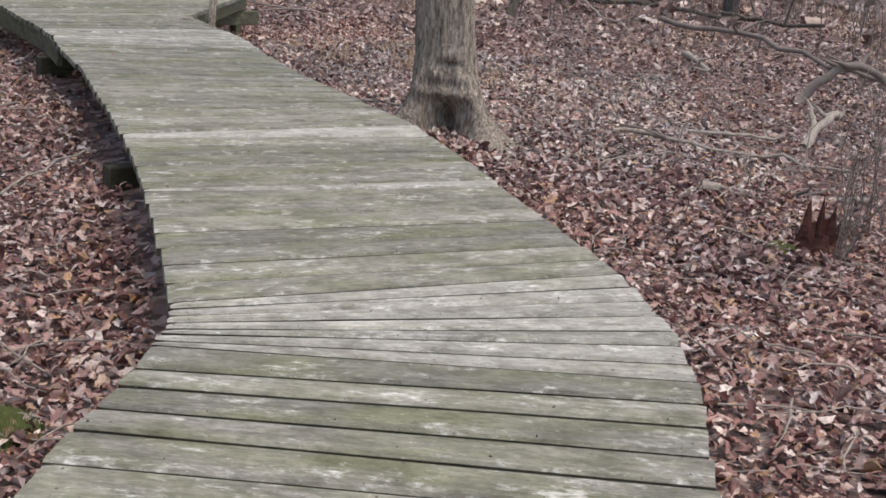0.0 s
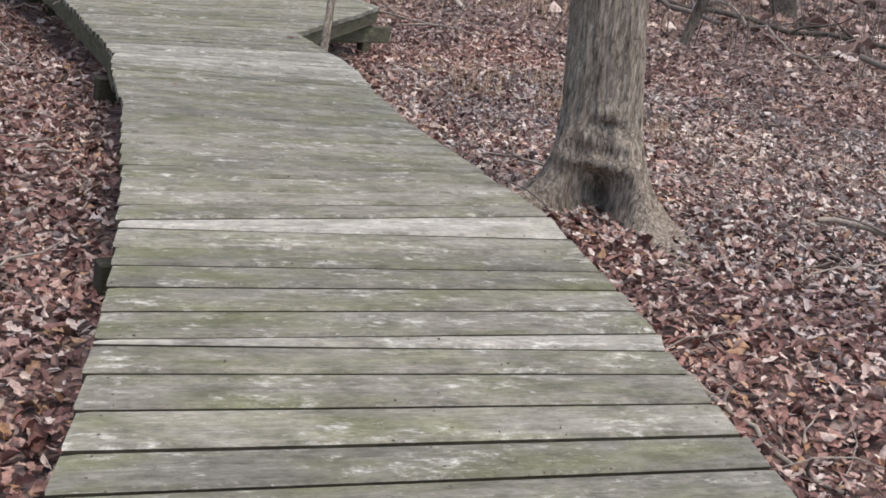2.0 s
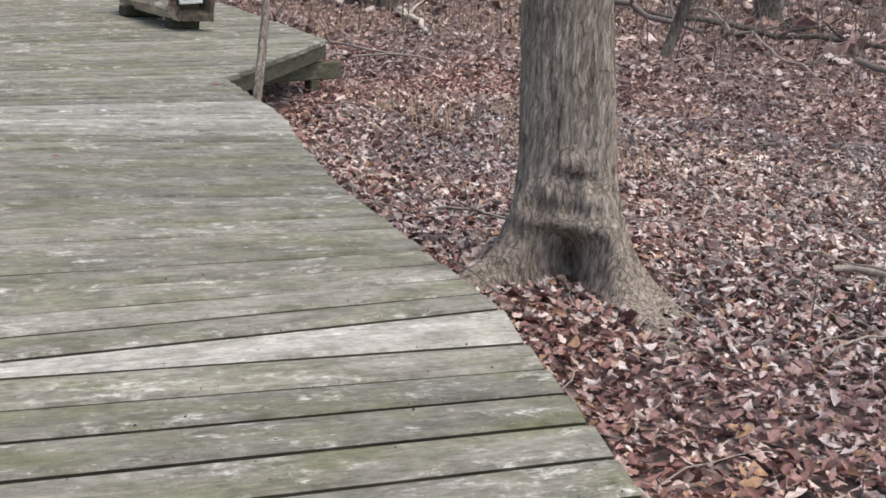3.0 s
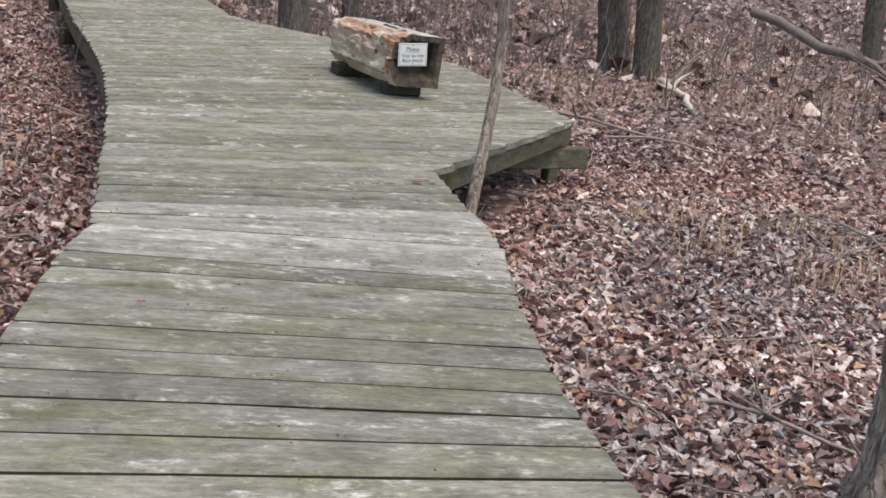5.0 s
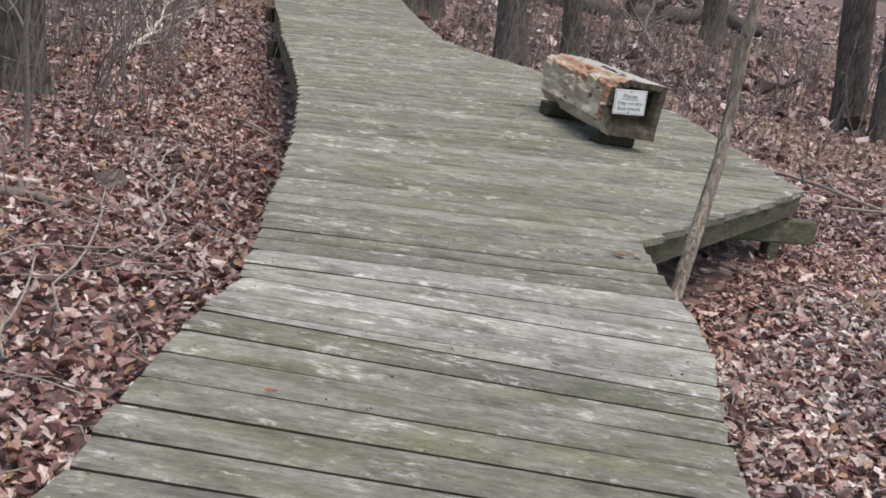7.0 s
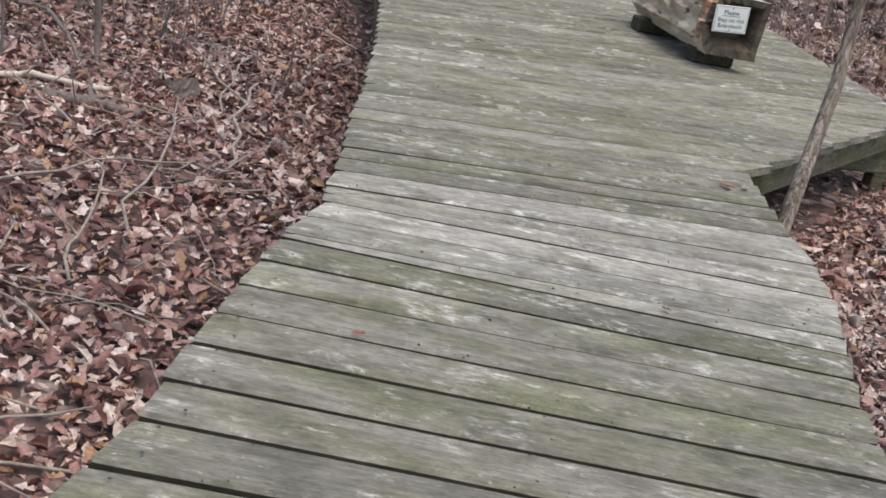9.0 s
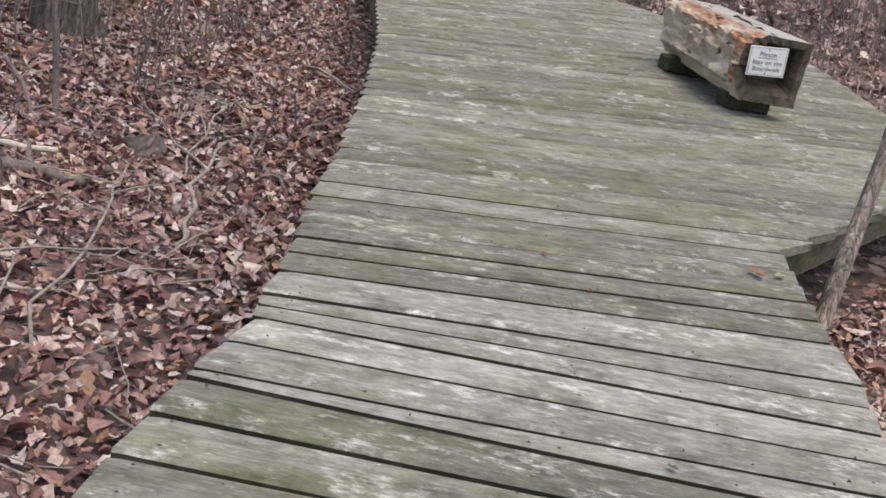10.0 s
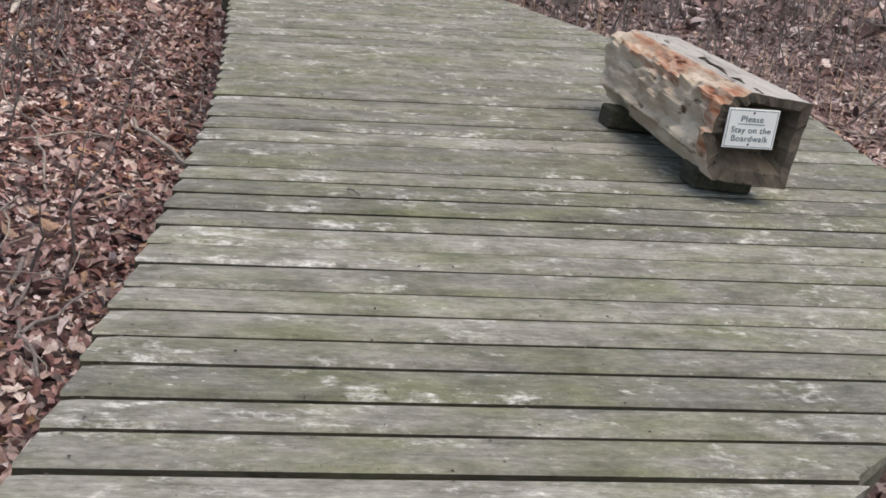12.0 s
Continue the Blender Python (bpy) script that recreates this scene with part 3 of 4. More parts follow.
toward = math.radians(-87)  # heading of the foot's face that looks back along the path
tree((0.285, 8.27), 0.205, 11.0, (-0.14, 0.0), 0.48, 150, 240, 5, BARK,
     "large tree with furrowed grey bark, burls and flared roots", 8,
     bulges=((0.47, toward - 0.32, 0.060, 0.07, 0.30), (0.35, toward - 0.02, 0.085, 0.045, 0.62), (0.46, toward + 0.32, 0.045, 0.06, 0.28), (0.60, toward + 0.05, 0.040, 0.05, 0.35), (0.555, toward + 0.0, -0.03, 0.018, 0.30),
             (0.15, toward + 0.02, -0.16, 0.13, 0.44), (0.40, toward - 0.8, 0.035, 0.07, 0.2), (0.24, toward + 0.55, 0.04, 0.10, 0.16), (0.24, toward - 0.62, 0.04, 0.10, 0.16)),
     roots=((toward - 0.84, 0.72), (toward + 0.50, 0.58), (toward + 0.95, 0.40), (toward - 1.5, 0.30), (toward + 2.3, 0.25), (toward - 2.4, 0.25), (toward + 3.1, 0.2)), ridge=0.06)
tree((-6.60, 11.05), 0.165, 9.0, (-0.08, -0.04), 0.6, 32, 60, 8, None, "dark bare tree trunk rising from red leaf litter", 6, roots=((-1.2, 0.1), (0.5, 0.12), (2.5, 0.1)))
tree((-7.43, 19.05), 0.18, 10.0, (-0.13, -0.07), 0.5, 32, 50, 9, None, "dark bare tree trunk behind the platform", 6, roots=((-1.0, 0.15), (0.6, 0.12)))
tree((-7.45, 20.7), 0.13, 9.0, (-0.12, -0.07), 0.5, 24, 40, 10, None, "slim bare tree trunk behind the platform", 5)
tree((-10.2, 21.2), 0.30, 12.0, (-0.14, -0.07), 0.9, 40, 60, 11, None, "broad flared tree trunk beside the far walkway", 7, roots=((-1.3, 0.3), (-0.4, 0.25), (0.6, 0.2), (-2.3, 0.3)))
tree((-3.9, 21.3), 0.21, 11.0, (-0.13, -0.07), 0.6, 32, 50, 12, None, "dark bare tree trunk with a paired neighbour", 6, roots=((-1.0, 0.15),))
tree((-3.35, 20.9), 0.17, 10.0, (-0.12, -0.07), 0.5, 32, 50, 13, None, "dark bare tree trunk with a paired neighbour", 6)
for k, (x, y, rad) in enumerate([(-13.5, 16.5, 0.16), (-16, 20, 0.2), (-13, 27, 0.22), (-8.5, 29, 0.25), (-1, 28, 0.18), (2.6, 27, 0.24), (6.0, 30, 0.2), (4.6, 22, 0.14), (8.5, 24, 0.22), (9.5, 15, 0.2), (-19, 28, 0.25), (-12, 34, 0.22), (0.5, 35, 0.26), (12, 33, 0.25), (-22, 18, 0.22), (-17, 12.5, 0.2), (-16, 36, 0.24), (-24, 30, 0.25), (7.5, -4, 0.2), (-6, -3, 0.22), (-9, 3, 0.2), (3, -9, 0.2)]):
    tree((x, y), rad, 9 + 3 * math.sin(k * 1.7), (-0.11 + 0.02 * math.sin(k * 2.1), -0.06 + 0.02 * math.cos(k * 1.3)), 0.6, 20, 30, 40 + k, None, "bare grey tree trunk deep in the woods", 5)

# ---- the leaning sapling at the deck's inner corner ----
sap = tagged(new("sapling"), "slim leaning sapling trunk growing beside the deck", "sapling")
sg = float(ground_z(-2.03, 10.80))
sap.location = (-2.03, 10.80, sg)
line = [(-2.03, 10.80, sg - 0.05), (-2.07, 10.95, -0.18), (-2.105, 11.12, 0.10), (-2.125, 11.23, 0.40), (-2.155, 11.29, 0.70), (-2.176, 11.30, 0.90), (-2.17, 11.32, 1.2), (-2.16, 11.33, 1.6), (-2.13, 11.36, 2.2), (-2.12, 11.40, 3.0), (-2.15, 11.45, 4.0)]
line = [(x + 2.03, y - 10.80, z - sg) for x, y, z in line]
v, f = tube(line, [0.036, 0.033, 0.031, 0.029, 0.028, 0.033, 0.027, 0.026, 0.023, 0.018, 0.008], 12, 0.05, 3)
part("trunk", mesh_from("trunk", v, f, True), BARK, sap)
v, f = tube([(-0.02, 0.03, sg * -0.45), (0.05, 0.02, sg * -0.6), (0.10, 0.0, sg * -0.85)], [0.005, 0.004, 0.002], 6)
part("shoot", mesh_from("shoot", v, f, True), DEADWOOD, sap)

# ---- the log bench with its sign ----
BENCH = pose(-3.305, 12.959, 0, 0, 0, 137.3)  # x runs back along the log


def rough_wood(name, stops):
    m, nt, bsdf = nodes_of(name)
    tc = nt.nodes.new("ShaderNodeTexCoord")
    co = tc.outputs["Object"]
    grain = textured(nt, co, (2.5, 26, 26), 1.2, 8, 0.7)
    patch = textured(nt, co, (3.0, 7, 7), 1.0, 6, 0.65)
    base = mixed(nt, 0.6, ramp(nt, grain, stops), ramp(nt, patch, stops))
    holes = textured(nt, co, (5, 16, 16), 1.3, 5, 0.6)
    h = ramp(nt, holes, [(0.30, (0.18, 0.13, 0.10)), (0.40, (1, 1, 1))])
    base = mixed(nt, 1.0, base, h, "MULTIPLY")
    nt.links.new(base, bsdf.inputs["Base Color"])
    bsdf.inputs["Roughness"].default_value = 0.88
    bsdf.inputs["Specular IOR Level"].default_value = 0.2
    bump(nt, bsdf, mixed(nt, 0.5, grain, patch), 0.8, 0.012)
    return m


LOG_TOP = rough_wood("bleached_log_top", [(0.3, (0.22, 0.205, 0.19)), (0.5, (0.40, 0.385, 0.36)), (0.72, (0.54, 0.52, 0.49))])
LOG_SIDE = rough_wood("rotted_log_side", [(0.33, (0.11, 0.042, 0.028)), (0.43, (0.33, 0.135, 0.08)), (0.50, (0.44, 0.30, 0.21)), (0.57, (0.52, 0.47, 0.40)), (0.74, (0.70, 0.66, 0.59))])
LOG_PALE = rough_wood("pale_weathered_log", [(0.30, (0.20, 0.12, 0.08)), (0.42, (0.43, 0.35, 0.27)), (0.58, (0.56, 0.50, 0.41)), (0.75, (0.70, 0.66, 0.58))])
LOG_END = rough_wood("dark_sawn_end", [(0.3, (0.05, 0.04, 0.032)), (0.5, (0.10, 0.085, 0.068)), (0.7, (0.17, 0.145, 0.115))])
bench = tagged(new("log_bench"), "squared rotting log bench with ragged reddish face on blocks", "bench")
bench.matrix_basis = BENCH


def log_mesh():
    """The log: a squared timber, sawn on top and on one side, rotted and ragged on the other."""
    g = np.random.default_rng(21)
    n, length = 70, 1.16
    # cross-section round the log: y across (the ragged face at +0.2), z up
    prof = []
    for a, b, k in (((-0.20, 0.065), (-0.21, 0.455), 8), ((-0.21, 0.455), (0.05, 0.46), 12), ((0.05, 0.46), (0.185, 0.40), 8), ((0.185, 0.40), (0.20, 0.15), 14), ((0.20, 0.15), (0.13, 0.06), 4), ((0.13, 0.06), (-0.20, 0.065), 9)):
        for q in range(k):
            prof.append((a[0] + (b[0] - a[0]) * q / k, a[1] + (b[1] - a[1]) * q / k))
    m = len(prof)
    verts, mats = [], []
    for i in range(n):
        x = length * i / (n - 1)
        for j, (y, z) in enumerate(prof):
            rag = max(0.0, min(1.0, (y - 0.04) / 0.12))
            s = noise.noise(Vector((x * 4.5, y * 7, z * 9)))
            s2 = noise.noise(Vector((x * 13, y * 16 + 5, z * 20)))
            dy = rag * (0.034 * s + 0.030 * s2 - 0.02)
            dz = rag * (0.034 * s2 + 0.024 * s) * (1 if z > 0.2 else 0.5)
            taper = 1 - 0.10 * (x / length)
            fine = 0.003 * noise.noise(Vector((x * 30, y * 40, z * 40)))
            under = -0.03 * max(0, 0.12 - z) * 8 * math.sin(x * 2.2)
            verts.append((x + 0.008 * s2 + 0.006 * s, (y + dy) * taper + fine, 0.065 + (z - 0.065 + dz) * taper + fine + under * rag))
    faces, idx = [], []
    for i in range(n - 1):
        for j in range(m):
            k = (j + 1) % m
            faces.append((i * m + j, i * m + k, (i + 1) * m + k, (i + 1) * m + j))
            y, z = prof[j]
            rot = noise.noise(Vector((length * i / (n - 1) * 3.1, y * 9, z * 6))) * 0.09
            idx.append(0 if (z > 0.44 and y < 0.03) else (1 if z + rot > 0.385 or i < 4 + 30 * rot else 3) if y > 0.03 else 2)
    # ends, with a hollow in the near one
    faces.append(tuple(range((n - 1) * m, n * m)))
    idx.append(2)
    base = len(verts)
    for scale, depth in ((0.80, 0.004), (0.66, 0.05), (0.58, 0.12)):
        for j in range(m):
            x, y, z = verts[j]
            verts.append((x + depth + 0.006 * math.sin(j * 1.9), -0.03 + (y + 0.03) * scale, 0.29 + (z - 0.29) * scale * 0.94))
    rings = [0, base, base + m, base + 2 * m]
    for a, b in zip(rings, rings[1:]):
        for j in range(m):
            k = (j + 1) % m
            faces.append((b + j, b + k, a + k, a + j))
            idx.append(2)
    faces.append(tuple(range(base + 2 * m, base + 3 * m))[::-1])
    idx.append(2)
    me = mesh_from("log", verts, faces, False)
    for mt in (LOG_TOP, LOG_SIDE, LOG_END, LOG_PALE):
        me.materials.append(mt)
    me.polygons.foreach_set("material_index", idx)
    return me


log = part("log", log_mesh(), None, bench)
LOG_FIT = Matrix.Translation((0, 0, 0.032)) @ Matrix.Diagonal((1.08, 1, 0.9, 1))
log.matrix_basis = LOG_FIT
# a long split along the top
v, f = tube(crooked((0.02, 0.0, 0.455), (1.06, -0.03, 0.418), 16, 0.04, 0, 4), [0.006] * 16, 6, 0.4, 2)
part("split", mesh_from("split", v, f, True), LOG_END, bench, "dark split running along the top").matrix_basis = LOG_FIT
for x, w in ((0.20, 0.27), (0.98, 0.42)):
    # the block's dark colour stands in for shadow under the log
    ob = part("block", box_bm(0.13, w, 0.090, (0, 0, 0), 0.010), SHADED_TIMBER, bench, "mossy wooden block darkened as in the log's shade")
    ob.matrix_basis = pose(x, -0.01, 0.049, 0, 0, 2)

SIGN_WHITE = plain("sign_white", (0.78, 0.80, 0.80), 0.45, 12.0, 0.05)
INK = plain("sign_ink", (0.10, 0.15, 0.17), 0.5, 50.0, 0.2)
sign = tagged(new("sign"), "small white sign with dark lettering nailed to the log's end", "sign")
# the board hangs on the log's near end; its own x runs to the reader's right, y up
R = Matrix(((0.678, 0, 0.735, 0), (0.735, 0, -0.678, 0), (0, 1, 0, 0), (0, 0, 0, 1)))
sign.matrix_basis = Matrix.Translation((-3.311, 12.924, 0.313)) @ R @ pose(0, 0, 0, 0, 0, 4.5) @ Matrix.Diagonal((0.89, 0.89, 1, 1))
part("board", box_bm(0.24, 0.175, 0.006, (0, 0, 0), 0.0015), SIGN_WHITE, sign)
for x, y, sx, sy in ((0, 0.080, 0.226, 0.0022), (0, -0.080, 0.226, 0.0022), (0.112, 0, 0.0022, 0.160), (-0.112, 0, 0.0022, 0.160), (-0.004, 0.020, 0.125, 0.003)):
    part("border_line" if sx != 0.125 else "underline", box_bm(sx, sy, 0.001, (x, y, 0.0036), 0), INK, sign)


def lettering(text, size, x, y):
    cu = bpy.data.curves.new("lettering", "FONT")
    cu.body, cu.size, cu.align_x, cu.extrude = text, size, "CENTER", 0.0006
    cu.space_character = 1.08
    tmp = bpy.data.objects.new("lettering", cu)
    scene.collection.objects.link(tmp)
    me = bpy.data.meshes.new_from_object(tmp.evaluated_get(bpy.context.evaluated_depsgraph_get()))
    bpy.data.objects.remove(tmp)
    me.materials.clear()
    ob = part("lettering", me, INK, sign)
    ob.location = (x, y, 0.0044)


lettering("Please", 0.040, -0.004, 0.030)
lettering("Stay on the", 0.038, 0.0, -0.018)
lettering("Boardwalk", 0.038, 0.0, -0.056)
for y in (0.070, -0.070):
    bm = bmesh.new()
    bmesh.ops.create_cone(bm, cap_ends=True, segments=10, radius1=0.005, radius2=0.003, depth=0.004, matrix=Matrix.Translation((0, y, 0.005)))
    part("nail", bm, NAIL, sign)

# ---- fallen wood and brush ----


def fallen(a, b, r0, r1, seed, material=None, label="fallen grey branch lying on the leaves", name="fallen_branch", side=3, bend=0.05, lift=None, sag=0.0):
    """A fallen branch with side twigs, from a to b (heights above the ground)."""
    g = random.Random(seed)
    za, zb = float(ground_z(a[0], a[1])) + a[2], float(ground_z(b[0], b[1])) + b[2]
    pts = crooked((a[0], a[1], za), (b[0], b[1], zb), 12, bend, sag, seed)
    ob = tagged(new(name), label, "branch" if "log" not in name else "log")
    ob.location = pts[0]
    pts = pts - pts[0]
    v, f = tube(pts, np.linspace(r0, r1, 12), 10 if r0 > 0.03 else 7, 0.09, seed)
    part("stem", mesh_from("stem", v, f, True), material or DEADWOOD, ob)
    length = np.linalg.norm(pts[-1])
    for k in range(side):
        i = g.randrange(3, 11)
        d = Vector((g.uniform(-1, 1), g.uniform(-1, 1), g.uniform(0.05, 0.7))).normalized() * length * g.uniform(0.15, 0.35)
        v, f = tube(crooked(pts[i], Vector(pts[i]) + d, 6, 0.1, 0, seed + k), np.linspace(r1 * 0.9 + 0.002, 0.0015, 6), 6, 0.05, k)
        part("side_twig", mesh_from("side_twig", v, f, True), material or TWIG, ob)
    return ob


# beside the first stretch
fallen((0.62, 6.15, 0.05), (1.25, 5.35, 0.03), 0.014, 0.008, 1, label="slim fallen stick beside the deck")
fallen((1.5, 8.9, 0.05), (3.2, 8.3, 0.08), 0.018, 0.010, 2)
fallen((1.9, 7.1, 0.05), (3.0, 7.3, 0.06), 0.035, 0.022, 3, label="grey fallen limb half sunk in leaves")
fallen((3.15, 9.75, 0.03), (3.75, 11.0, 0.22), 0.04, 0.035, 4, DEADWOOD, "pale barkless fallen limb", side=2, sag=0.05)
fallen((2.15, 9.6, 0.05), (3.0, 9.9, 0.08), 0.016, 0.012, 44, DEADWOOD, side=2)
fallen((3.75, 12.7, 0.0), (4.7, 12.9, 0.35), 0.05, 0.04, 5, TWIG, "arched fallen branch touching the leaves", side=4, sag=0.28)
fallen((1.08, 23.5, 0.3), (2.47, 18.07, 0.05), 0.025, 0.014, 6, side=5)
fallen((2.9, 15.4, 0.12), (3.05, 14.2, 0.1), 0.04, 0.025, 45, DEADWOOD, "pale splintered root end on the leaves", side=3)
fallen((2.9, 18.2, 0.3), (5.4, 15.0, 0.15), 0.04, 0.025, 7, TWIG, "brown fallen trunk among brush", side=5)
fallen((0.2, 22.5, 0.25), (6.0, 21.0, 0.3), 0.05, 0.03, 8, BARK_FAR, "long fallen trunk lying in the woods", "fallen_log", 6)
# behind the platform
fallen((-11.6, 29.0, 0.2), (-9.2, 33.8, 0.25), 0.20, 0.16, 9, BARK_FAR, "mossy fallen log behind the platform", "fallen_log", 6)
fallen((-14.5, 27.5, 0.2), (-11.8, 29.0, 0.2), 0.18, 0.20, 10, BARK_FAR, "mossy fallen log behind the platform", "fallen_log", 4)
fallen((-3.6, 16.7, 0.03), (-2.0, 15.9, 0.06), 0.02, 0.012, 11)
fallen((-3.2, 15.6, 0.04), (-1.4, 15.7, 0.05), 0.016, 0.008, 12)
fallen((-10.1, 27.6, 0.5), (-7.4, 23.7, 0.1), 0.04, 0.025, 13, side=6)
fallen((-5.6, 23.5, 0.2), (-4.6, 21.4, 0.5), 0.05, 0.02, 46, TWIG, side=7)
fallen((-3.0, 20.4, 0.06), (-2.2, 18.2, 0.04), 0.05, 0.03, 14, PALE_WOOD, "pale curved dead branch at the trunk's foot", side=2)
fallen((-2.9, 20.3, 0.05), (-2.55, 20.0, 0.55), 0.03, 0.015, 15, PALE_WOOD, "pale broken stick leaning by a trunk", side=0)
fallen((-2.4, 22.4, 1.0), (1.2, 20.6, 0.2), 0.07, 0.035, 16, TWIG, "dead branch fallen across the woods", side=6)
fallen((-1.0, 14.3, 0.03), (0.4, 12.7, 0.05), 0.010, 0.006, 17)
fallen((-0.6, 9.6, 0.03), (0.1, 9.2, 0.05), 0.010, 0.006, 18)
# on the far side, among red leaves
fallen((-4.95, 9.12, 0.04), (-4.74, 9.64, 0.05), 0.015, 0.012, 19, PALE_WOOD, "pale stick lying on red leaves", side=1)
fallen((-4.70, 9.25, 0.03), (-4.35, 9.50, 0.05), 0.03, 0.02, 20, TWIG, "dark rotten stick half sunk in red leaves", side=2)
fallen((-3.72, 9.35, 0.03), (-4.58, 10.45, 0.12), 0.009, 0.006, 21, DEADWOOD, "thin curved stick beside the deck", side=1, sag=0.05)
fallen((-7.40, 12.45, 0.0), (-8.35, 14.3, 0.55), 0.022, 0.008, 22, PALE_WOOD, "pale branching dead limb", side=8)
fallen((-5.9, 12.3, 0.08), (-4.9, 11.9, 0.10), 0.010, 0.006, 23, side=2)
fallen((-6.55, 9.75, 0.14), (-5.75, 10.08, 0.15), 0.013, 0.010, 24, TWIG, "dark dead branch lying over the leaves", side=2)
fallen((-5.75, 10.08, 0.15), (-5.22, 9.90, 0.03), 0.013, 0.008, 25, TWIG, "dark dead branch lying over the leaves", side=1)
fallen((-6.2, 8.9, 1.25), (-5.2, 9.75, 1.0), 0.012, 0.007, 47, TWIG, "thin dead branch leaning over the leaves", side=2)
fallen((-5.3, 8.2, 0.06), (-4.3, 8.85, 0.05), 0.012, 0.006, 48, DEADWOOD, side=3)
fallen((-4.9, 10.9, 0.04), (-4.2, 10.4, 0.05), 0.010, 0.006, 49, TWIG, side=2)
fallen((-1.9, 4.6, 0.05), (-1.35, 5.4, 0.32), 0.008, 0.004, 26, DEADWOOD, "thin stick poking from the leaves", side=0)
fallen((-2.6, 4.5, 0.03), (-1.7, 4.9, 0.05), 0.009, 0.004, 27, DEADWOOD, side=1)

fallen((-5.38, 10.11, -0.02), (-5.47, 10.2, 2.4), 0.016, 0.008, 41, TWIG, "slim bare shoot standing in red leaves", "bare_shoot", 5, 0.03)
fallen((-6.1, 9.4, 0.0), (-6.5, 9.5, 1.5), 0.014, 0.006, 42, TWIG, "slim bare shoot standing in red leaves", "bare_shoot", 4, 0.05)
fallen((-6.9, 10.6, 0.0), (-7.0, 10.9, 2.2), 0.016, 0.008, 43, TWIG, "slim bare shoot standing in red leaves", "bare_shoot", 5, 0.04)

# thin arching stems along the deck's edge
for k, (a, b) in enumerate((((-3.35, 8.55), (-4.6, 10.0)), ((-3.2, 8.2), (-3.9, 8.9)), ((-4.4, 10.0), (-5.3, 11.2)), ((-3.9, 8.0), (-3.6, 9.3)), ((-4.2, 9.0), (-5.1, 9.3)), ((-5.2, 11.3), (-6.3, 12.0)), ((-3.0, 7.9), (-3.7, 8.0)), ((1.3, 7.6), (2.0, 8.3)), ((0.9, 9.2), (1.7, 8.9)), ((1.9, 6.7), (2.3, 7.4)))):
    fallen((*a, 0.02), (*b, 0.05), 0.006, 0.003, 60 + k, DEADWOOD, "thin arching bare stem over the leaves", "bramble", 2, 0.05, sag=0.06)

# the broken branch hanging from the woods' canopy
hang = tagged(new("hanging_branch"), "dead broken branch hanging with its end above the leaves", "branch")
v, f = tube([(0.69, 18.2, -0.32), (0.80, 18.25, 0.15), (0.95, 18.35, 0.7), (0.97, 18.4, 1.3), (0.90, 18.5, 2.2), (0.8, 18.6, 3.4)], [0.065, 0.07, 0.075, 0.075, 0.07, 0.06], 12, 0.08, 4)
part("stem", mesh_from("stem", v, f, True), BARK_FAR, hang)
for k in range(6):
    g = random.Random(90 + k)
    s = Vector((0.85, 18.3, 0.3 + 0.22 * k))
    v, f = tube(crooked(s, s + Vector((g.uniform(-0.5, 1.6), g.uniform(-0.6, 0.6), g.uniform(-0.1, 0.6))), 7, 0.1, 0.05, k), np.linspace(0.028, 0.004, 7), 7, 0.1, k)
    part("side_twig", mesh_from("side_twig", v, f, True), TWIG, hang)

# rotting red stump, small pale and dark stumps


def stump(at, r0, h, material, label, seed, jag=0.5):
    ob = tagged(new("stump"), label, "stump")
    ob.location = (at[0], at[1], float(ground_z(*at)))
    g = np.random.default_rng(seed)
    sides, rings = 26, 9
    ang = np.linspace(0, 2 * math.pi, sides, endpoint=False)
    top = h * (1 - jag * (0.5 + 0.5 * np.sin(ang * 1.0 + seed)) * g.uniform(0.55, 1.0, sides)) * np.where(np.arange(sides) % 3 == 0, g.uniform(0.75, 1.25, sides), g.uniform(0.45, 0.9, sides))
    vs = []
    for i in range(rings):
        t = i / (rings - 1)
        rr = r0 * (1.35 - 0.55 * t ** 0.6) * (1 + 0.08 * np.sin(5 * ang + seed) + g.normal(0, 0.03, sides))
        vs.append(np.stack([rr * np.cos(ang), rr * np.sin(ang), -0.05 + (top + 0.05) * t], -1))
    inner = np.stack([0.45 * r0 * np.cos(ang), 0.45 * r0 * np.sin(ang), top * 0.35], -1)
    vs.append(inner)
    v = np.concatenate(vs)
    f = [(i * sides + j, i * sides + (j + 1) % sides, (i + 1) * sides + (j + 1) % sides, (i + 1) * sides + j) for i in range(rings) for j in range(sides)]
    f.append(tuple(range(rings * sides, (rings + 1) * sides)))
    part("wood", mesh_from("wood", v, f, False), material, ob)
    return ob


RED_ROT = rough_wood("red_rotten_wood", [(0.3, (0.03, 0.014, 0.012)), (0.5, (0.085, 0.036, 0.03)), (0.72, (0.16, 0.075, 0.06))])
stump((2.38, 6.05), 0.12, 0.28, RED_ROT, "jagged red rotting stump in the brush", 3, 0.75)
stump((-4.86, 10.15), 0.12, 0.13, TWIG, "low dark broken stump among red leaves", 5, 0.8)
stump((-1.6, 12.9), 0.07, 0.10, GRASS, "small tuft-covered stump beside the deck", 6, 0.5)


